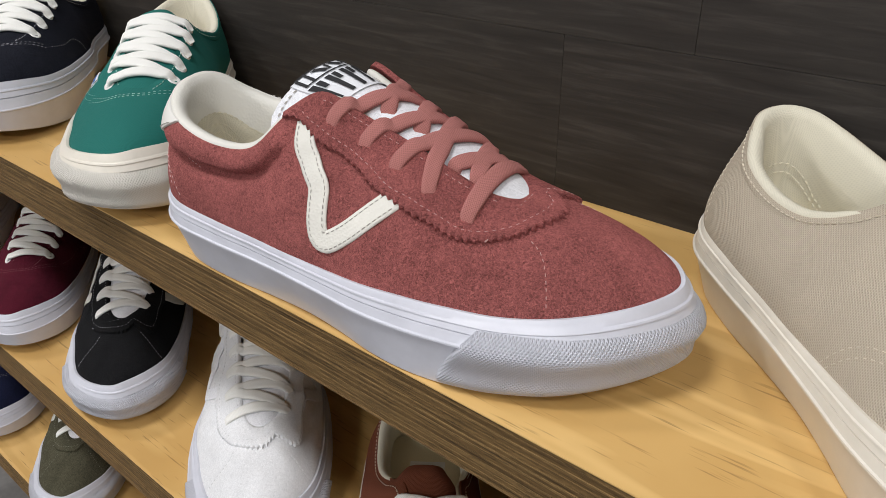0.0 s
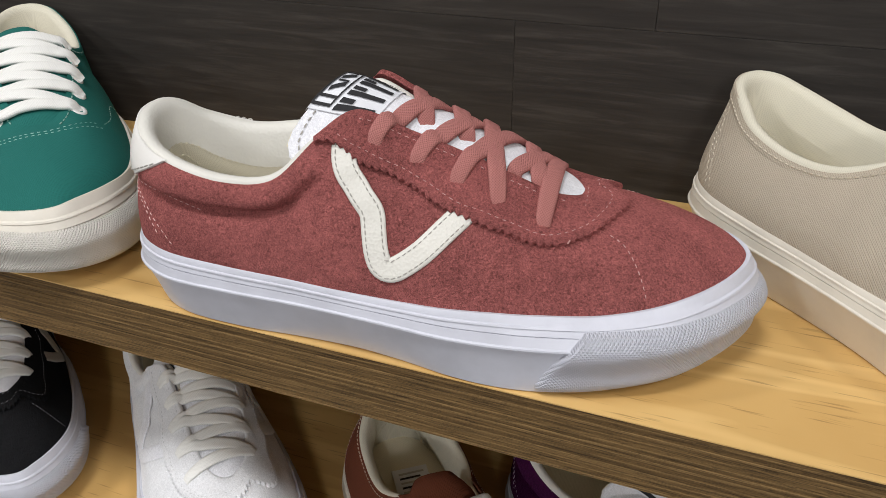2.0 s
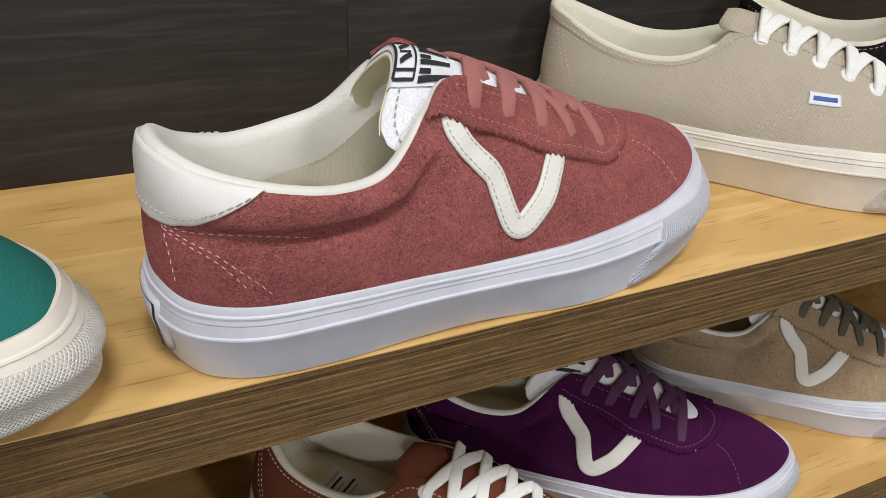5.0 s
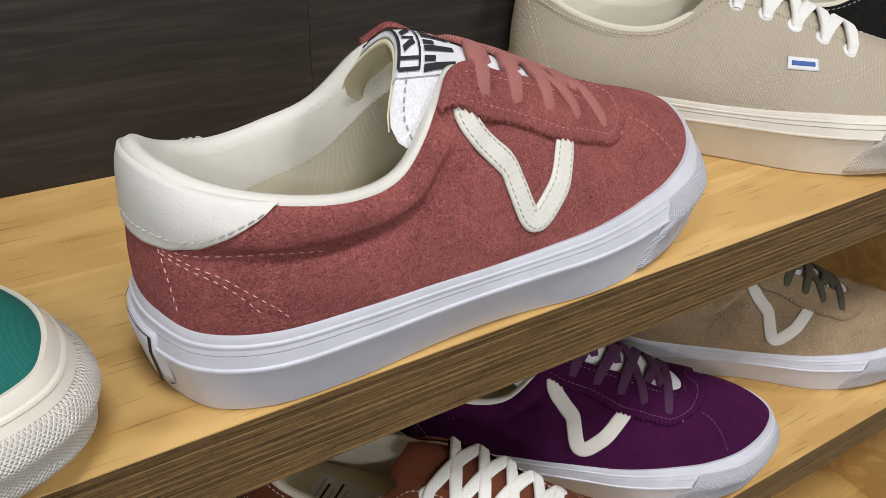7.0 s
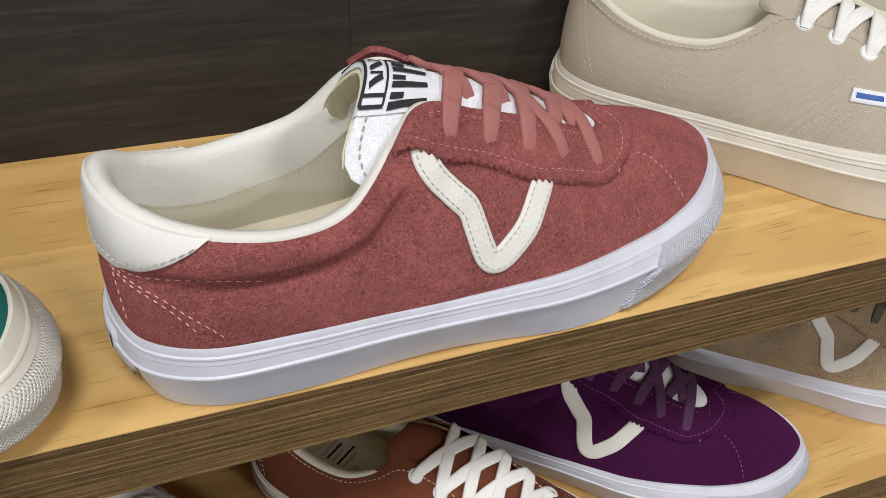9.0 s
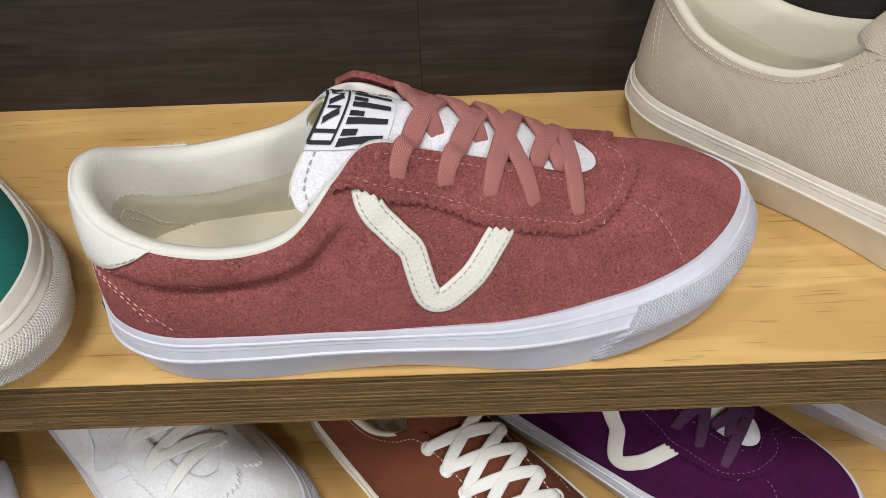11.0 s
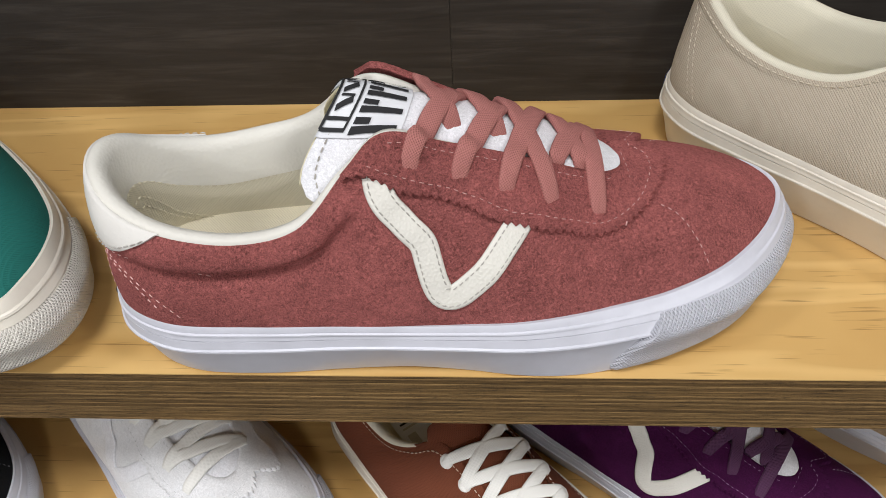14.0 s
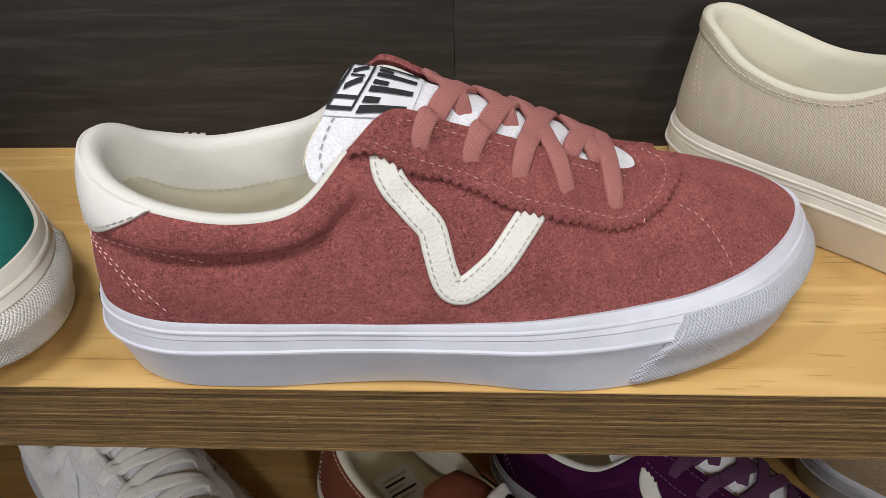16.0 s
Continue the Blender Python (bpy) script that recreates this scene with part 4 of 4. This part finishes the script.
def deck_shoe(label, up, lace_mat, rub, bump_mat, thread, tag=True, bumper=True, sticker=False, lacing="bars"):
    """Low canvas lace-up: plain toe, bound collar, metal eyelets, a small side tag."""
    shoe = new("sneaker")
    tagged(shoe, label, "shoe", "shoes on the shelves")
    pts = upper_points(topline=LOW_TOP, padded=False)
    n, rows = pts.shape[:2]
    nor = grid_normals(pts)
    mesh_object("upper", pts.reshape(-1, 3), grid_faces(n, rows, True), up, shoe)
    tree = BVHTree.FromPolygons([tuple(p) for p in pts.reshape(-1, 3)], grid_faces(n, rows, True))
    build_sole(shoe, rub, bump_mat, bumper)
    heel_tag(shoe, rub, LABEL_BLUE)
    cols = [i % n for i in range(-int(7.4 * PER), int(7.4 * PER) + 1)]
    inner = build_lining(shoe, pts, cols, LINING, INSOLE, LINING)
    heel_counter(shoe, inner, cols, nor)
    # collar binding
    path = np.array([pts[i, -1] + np.array([0, 0, -0.0022]) for i in cols])
    q = np.array([nor[i, -1] for i in cols])
    ribbon("collar_binding", path + q * 0.0006, q, 0.006, 0.0007, up, shoe)
    stitches("stitching", [(pts[i, -4] + nor[i, -4] * 0.0004, nor[i, -4]) for i in cols], thread, shoe)
    # eyestay facing
    for lo, hi in ((6.9, 12.0), (17.0, 22.2)):
        line = [(column_at(pts, c, 0.90) + column_at(nor, c, 0.90) * 0.0003, column_at(nor, c, 0.90)) for c in np.arange(lo * PER, hi * PER, 0.5)]
        stitches("stitching", line, thread, shoe)
    for keys, mode in (([(.2055, .0235), (.2175, .0365), (.2235, .054), (.219, .0705), (.206, .084)], "top"), ([(.2075, .0215), (.220, .0355), (.2262, .054), (.2215, .072), (.208, .086)], "top"),
                       ([(.147, .031), (.155, .0435), (.168, .0490), (.188, .0490), (.2065, .0520)], "side"), ([(.150, .031), (.158, .0415), (.170, .0465), (.189, .0465), (.209, .0495)], "side"),
                       ([(.147, .031), (.155, .0435), (.168, .0490), (.188, .0490), (.206, .0520)], "far"),
                       ([(.030, .072), (.035, .060), (.043, .045), (.047, .036)], "side"), ([(.0335, .072), (.0385, .060), (.0465, .045), (.0505, .036)], "side")):
        stitches("stitching", lay(tree, keys, mode), thread, shoe, 0.0030, 0.0018, 0.00026, 0.0001)
    g0, _ = tongue_sheet(shoe, [(.222, .0545, .0545), (.205, .0535, .0625), (.185, .0525, .0700), (.160, .0505, .0775), (.140, .048, .0830), (.126, .046, .0865), (.119, .045, .0860)],
                         [0.030, 0.033, 0.035, 0.038, 0.042, 0.042, 0.034], up, FOAM, 0.0012, 0.007)
    build_laces(shoe, LOW_NEAR, LOW_FAR, lace_mat, 0.0076, 0.0045, lacing, 0.0016, ((tree, 0.0006), (sheet_tree(g0), 0.0010)))
    places = []
    for x, y, z in LOW_NEAR + LOW_FAR:
        near = tree.find_nearest(Vector((x, y, z)))
        nn = near[1] if near[1].z > 0 else -near[1]
        places.append((np.array(near[0]), np.array(nn)))
    build_eyelets(shoe, places, EYELET_WHITE, 0.0038)
    if sticker:
        card = part("size_sticker", box(0.062, 0.106, 0.026, 0.050, 0.0345, 0.0349), LABEL_WHITE, shoe, "white paper sticker with printed lines")
        for k in range(5):
            part("print_bar", box(0.066 + 0.004 * k, 0.0675 + 0.004 * k, 0.030, 0.047 - 0.003 * (k % 3), 0.0349, 0.0351), LABEL_BLACK if k % 2 else THREAD_GREY, card)
        part("print_bar", box(0.088, 0.097, 0.030, 0.036, 0.0349, 0.0351), THREAD_GREY, card)
        for k, (y0, y1) in enumerate(((0.030, 0.036), (0.040, 0.047), (0.051, 0.056))):
            part("print_bar", box(0.110 + 0.002 * k, 0.122 + 0.002 * k, y0, y1, 0.0343, 0.0346), LABEL_BLACK, shoe)
    if tag:
        placed = lay(tree, [(.170, .0545), (.186, .0538)], "side")
        P, N = np.array([p[0] for p in placed]), np.array([p[1] for p in placed])
        t = ribbon("side_tag", P + N * 0.0002, N, 0.0072, 0.0006, LABEL_WHITE, shoe, "small white woven tag with blue print")
        placed = lay(tree, [(.172, .0544), (.184, .0539)], "side")
        P, N = np.array([p[0] for p in placed]), np.array([p[1] for p in placed])
        ribbon("print_bar", P + N * 0.0005, N, 0.0028, 0.0006, LABEL_BLUE, t)
    return shoe


def stand(shoe, heel, toe, z):
    """Puts a shoe on a shelf by where its heel and toe tip come."""
    a0 = math.atan2(0.060 - 0.038, 0.291 - 0.019)
    a = math.atan2(toe[1] - heel[1], toe[0] - heel[0]) - a0
    mx, my = (heel[0] + toe[0]) / 2, (heel[1] + toe[1]) / 2
    lx, ly = 0.155, 0.049
    c, s = math.cos(a), math.sin(a)
    shoe.matrix_world = pose(mx - (c * lx - s * ly), my - (s * lx + c * ly), z, 0, 0, math.degrees(a))


# ---- shelves, wall and room ----
SHELF_TOPS = (SHELF, SHELF - 0.226, SHELF - 0.447)
THICK, DEPTH, LEFT, RIGHT = 0.0332, 0.189, -1.1, 0.67


def shelf_board(z):
    """Plywood board: pine-faced body and, along the front, its plies one by one."""
    board = new("shelf")
    tagged(board, "thick plywood display shelf with varnished pine face and bare ply edge", "shelf", "display shelves")
    part("board", box(LEFT, RIGHT, 0.0045, DEPTH, z - THICK, z, 0.0), PINE, board)
    rng = random.Random(int(z * 100))
    sizes = []
    for i in range(11):
        sizes += [rng.uniform(1.6, 2.6), rng.uniform(0.5, 1.1)]
    total, depth = sum(sizes), 0.0
    for i, size in enumerate(sizes):
        za = z - 0.0006 - depth / total * (THICK - 0.0008)
        depth += size
        zb = z - 0.0006 - depth / total * (THICK - 0.0008)
        front = 0.0 if i % 2 else rng.uniform(0.00015, 0.0004)
        part("ply", box(LEFT, RIGHT, front, 0.0045, zb + 0.00005, za, 0.0), PLY_PALE if i % 2 else PLY, board)
    part("face_veneer", box(LEFT, RIGHT, 0.0, 0.0045, z - 0.0006, z, 0.0), PINE, board)
    return board


wall = new("wall_back")
tagged(wall, "dark charcoal wood-grain laminate plank wall behind the shelves", "wall", kind="structure")
part("wall_core", box(-1.6, 1.4, DEPTH + 0.012, DEPTH + 0.06, 0.0, 2.9), LAMINATE, wall)
plank_h = 0.150
for r in range(-5, 11):
    x = (-1.58, -1.91, -1.4, -1.655)[r % 4] - 0.9
    while x < 1.4:
        a, b2 = max(x, -1.6), min(x + 0.9, 1.4)
        z0 = 1.094 + r * plank_h
        if b2 - a > 0.02:
            part("plank", box(a + 0.00008, b2 - 0.00008, DEPTH, DEPTH + 0.012, z0 + 0.00008, z0 + plank_h - 0.00008, 0.00025), LAMINATE, wall)
        x += 0.9
for zt in SHELF_TOPS:
    shelf_board(zt)
side = new("side_panel")
tagged(side, "varnished pine plywood side panel of the shelving", "panel", kind="structure")
part("panel", box(RIGHT, RIGHT + 0.03, 0.0, DEPTH, 0.2, 1.6, 0.001), PINE, side)
side2 = new("side_panel")
tagged(side2, "varnished pine plywood side panel of the shelving", "panel", kind="structure")
part("panel", box(LEFT - 0.03, LEFT, 0.0, DEPTH, 0.2, 1.6, 0.001), PINE, side2)

# Unseen shell closing the room; its made-up greys set the bounced light.
for nm, args, mat, lab in (("floor", (-3.5, 3.5, -4.5, DEPTH + 0.06, -0.05, 0.0), ROOM_FLOOR, "plain grey floor added unseen to close the shop"),
                           ("ceiling", (-3.5, 3.5, -4.5, DEPTH + 0.06, 2.9, 2.95), ROOM_WHITE, "pale grey ceiling added unseen to close the shop"),
                           ("wall_left", (-3.55, -3.5, -4.5, DEPTH + 0.06, 0.0, 2.9), ROOM_WHITE, "pale grey wall added unseen to close the shop"),
                           ("wall_right", (3.5, 3.55, -4.5, DEPTH + 0.06, 0.0, 2.9), ROOM_WHITE, "pale grey wall added unseen to close the shop"),
                           ("wall_front", (-3.5, 3.5, -4.55, -4.5, 0.0, 2.9), ROOM_WHITE, "pale grey wall added unseen to close the shop"),
                           ("wall_beside_left", (-3.5, -1.6, DEPTH + 0.01, DEPTH + 0.06, 0.0, 2.9), ROOM_WHITE, "pale grey wall added unseen to close the shop"),
                           ("wall_beside_right", (1.4, 3.5, DEPTH + 0.01, DEPTH + 0.06, 0.0, 2.9), ROOM_WHITE, "pale grey wall added unseen to close the shop")):
    tagged(part(nm, box(*args), mat, None), lab, nm.split("_")[0], kind="structure")
# Unseen lamps: an overhead row, and a front pair added as lower-shelf fill.
for lx, ly, share in ((-1.5, -0.75, 0.95), (0.0, -0.72, 1.12), (1.7, -0.75, 0.95), (-1.7, -3.3, 3.0), (1.5, -3.3, 3.0)):
    area_lamp(lx, ly, 2.86, 0.5, 0.35, LAMP_POWER * share)

# ---- shoes ----
Z1, Z2, Z3 = SHELF_TOPS
LACE_WHITE = cloth("white_lace", (0.76, 0.75, 0.71), 0.08)
LACE_PINK = cloth("rose_lace", (0.47, 0.19, 0.17))
STRIPE_WHITE = leather("off_white_stripe", (0.68, 0.66, 0.60), 0.5, 900.0, 0.5)
WHITE_SUEDE = suede("white_suede", (0.74, 0.74, 0.77), 0.25)
PINK = suede("dusty_rose_suede", (0.315, 0.099, 0.092))
pink = sport_shoe("dusty rose suede low sneaker with white stripe on the shelf edge", (PINK, LACE_PINK, STRIPE_WHITE, WHITE_LEATHER, plain("rose_thread", (0.72, 0.45, 0.42), 0.8), WHITE_SUEDE), True)
pink.matrix_world = pose(0, 0, Z1)

stand(deck_shoe("green canvas low sneaker with cream laces on the upper shelf", canvas("green_canvas", (0.015, 0.13, 0.11), 900.0, 0.3, 0.08), LACE_WHITE, CREAM_RUBBER, CREAM_BUMPER, plain("mint_thread", (0.35, 0.55, 0.48)), True), (-.2005, .181), (-.0085, -.008), Z1)
beige = deck_shoe("beige canvas low sneaker with cream rubber sole", canvas("beige_canvas", (0.47, 0.405, 0.315)), LACE_WHITE, CREAM_RUBBER, CREAM_BUMPER, plain("sand_thread", (0.62, 0.55, 0.43)), True)
beige.matrix_world = pose(.2275, .1685, Z1, 0, 0, -45.5)
stand(deck_shoe("black suede low sneaker with white sole on the upper shelf", suede("ink_suede", (0.012, 0.013, 0.020)), LACE_WHITE, WHITE_RUBBER, WHITE_BUMPER, plain("pale_thread", (0.45, 0.45, 0.48)), False, False), (-.40, .178), (-.205, .0), Z1)
stand(sport_shoe("black suede low sneaker with white stripe and laces", (suede("black_suede", (0.010, 0.010, 0.011)), LACE_WHITE, STRIPE_WHITE, None, plain("pale_thread", (0.45, 0.45, 0.48)), WHITE_SUEDE), False, "bars"), (-.33, .180), (-.135, .010), Z2)
stand(sport_shoe("white suede low sneaker with tonal stripe and white laces", (suede("chalk_suede", (0.70, 0.70, 0.71), 0.25), LACE_WHITE, WHITE_SUEDE, None, plain("ash_thread", (0.5, 0.5, 0.5)), WHITE_SUEDE), False, "bars"), (-.13, .178), (.065, -.005), Z2)
stand(deck_shoe("brown canvas low sneaker with cream laces and price label inside", canvas("brown_canvas", (0.165, 0.050, 0.025)), LACE_WHITE, CREAM_RUBBER, CREAM_BUMPER, plain("tan_thread", (0.6, 0.48, 0.38)), False, True, True, "crossed"), (.077, .150), (.257, -.052), Z2)
stand(sport_shoe("purple suede low sneaker with cream stripe and purple laces", (suede("purple_suede", (0.048, 0.0055, 0.040), 0.6), cloth("plum_lace", (0.11, 0.045, 0.10)), STRIPE_WHITE, None, plain("lilac_thread", (0.45, 0.3, 0.45)), WHITE_SUEDE)), (.178, .168), (.405, .008), Z2)
stand(sport_shoe("tan suede low sneaker with cream stripe and olive laces", (suede("tan_suede", (0.33, 0.24, 0.15), 0.6), cloth("olive_lace", (0.13, 0.12, 0.085)), STRIPE_WHITE, None, plain("tan_thread2", (0.5, 0.42, 0.32)), WHITE_SUEDE)), (.378, .178), (.607, .026), Z2)
stand(deck_shoe("burgundy suede low sneaker with cream laces", suede("burgundy_suede", (0.075, 0.008, 0.018)), LACE_WHITE, WHITE_RUBBER, WHITE_BUMPER, plain("wine_thread", (0.3, 0.1, 0.12)), False, False), (-.50, .175), (-.30, -.0), Z2)
stand(sport_shoe("olive suede low sneaker with white stripe and cream laces", (suede("olive_suede", (0.075, 0.070, 0.045)), LACE_WHITE, STRIPE_WHITE, None, plain("moss_thread", (0.3, 0.29, 0.22)), WHITE_SUEDE), False, "bars"), (-.495, .178), (-.30, -.006), Z3)
stand(deck_shoe("black suede low sneaker with pale stitching beside the side panel", suede("soot_suede", (0.012, 0.011, 0.010)), LACE_WHITE, WHITE_RUBBER, WHITE_BUMPER, plain("pale_thread2", (0.4, 0.4, 0.4)), False, False), (.412, .176), (.600, -.018), Z1)
stand(deck_shoe("pale grey canvas low sneaker on the middle shelf", canvas("grey_canvas", (0.5, 0.5, 0.5)), LACE_WHITE, WHITE_RUBBER, WHITE_BUMPER, plain("pale_thread3", (0.6, 0.6, 0.6)), False, False), (-.70, .175), (-.50, .0), Z2)
stand(deck_shoe("navy suede low sneaker on the lowest shelf", suede("navy_suede", (0.008, 0.010, 0.030)), LACE_WHITE, WHITE_RUBBER, WHITE_BUMPER, plain("pale_thread4", (0.4, 0.4, 0.45)), False, False), (-.69, .175), (-.50, .0), Z3)
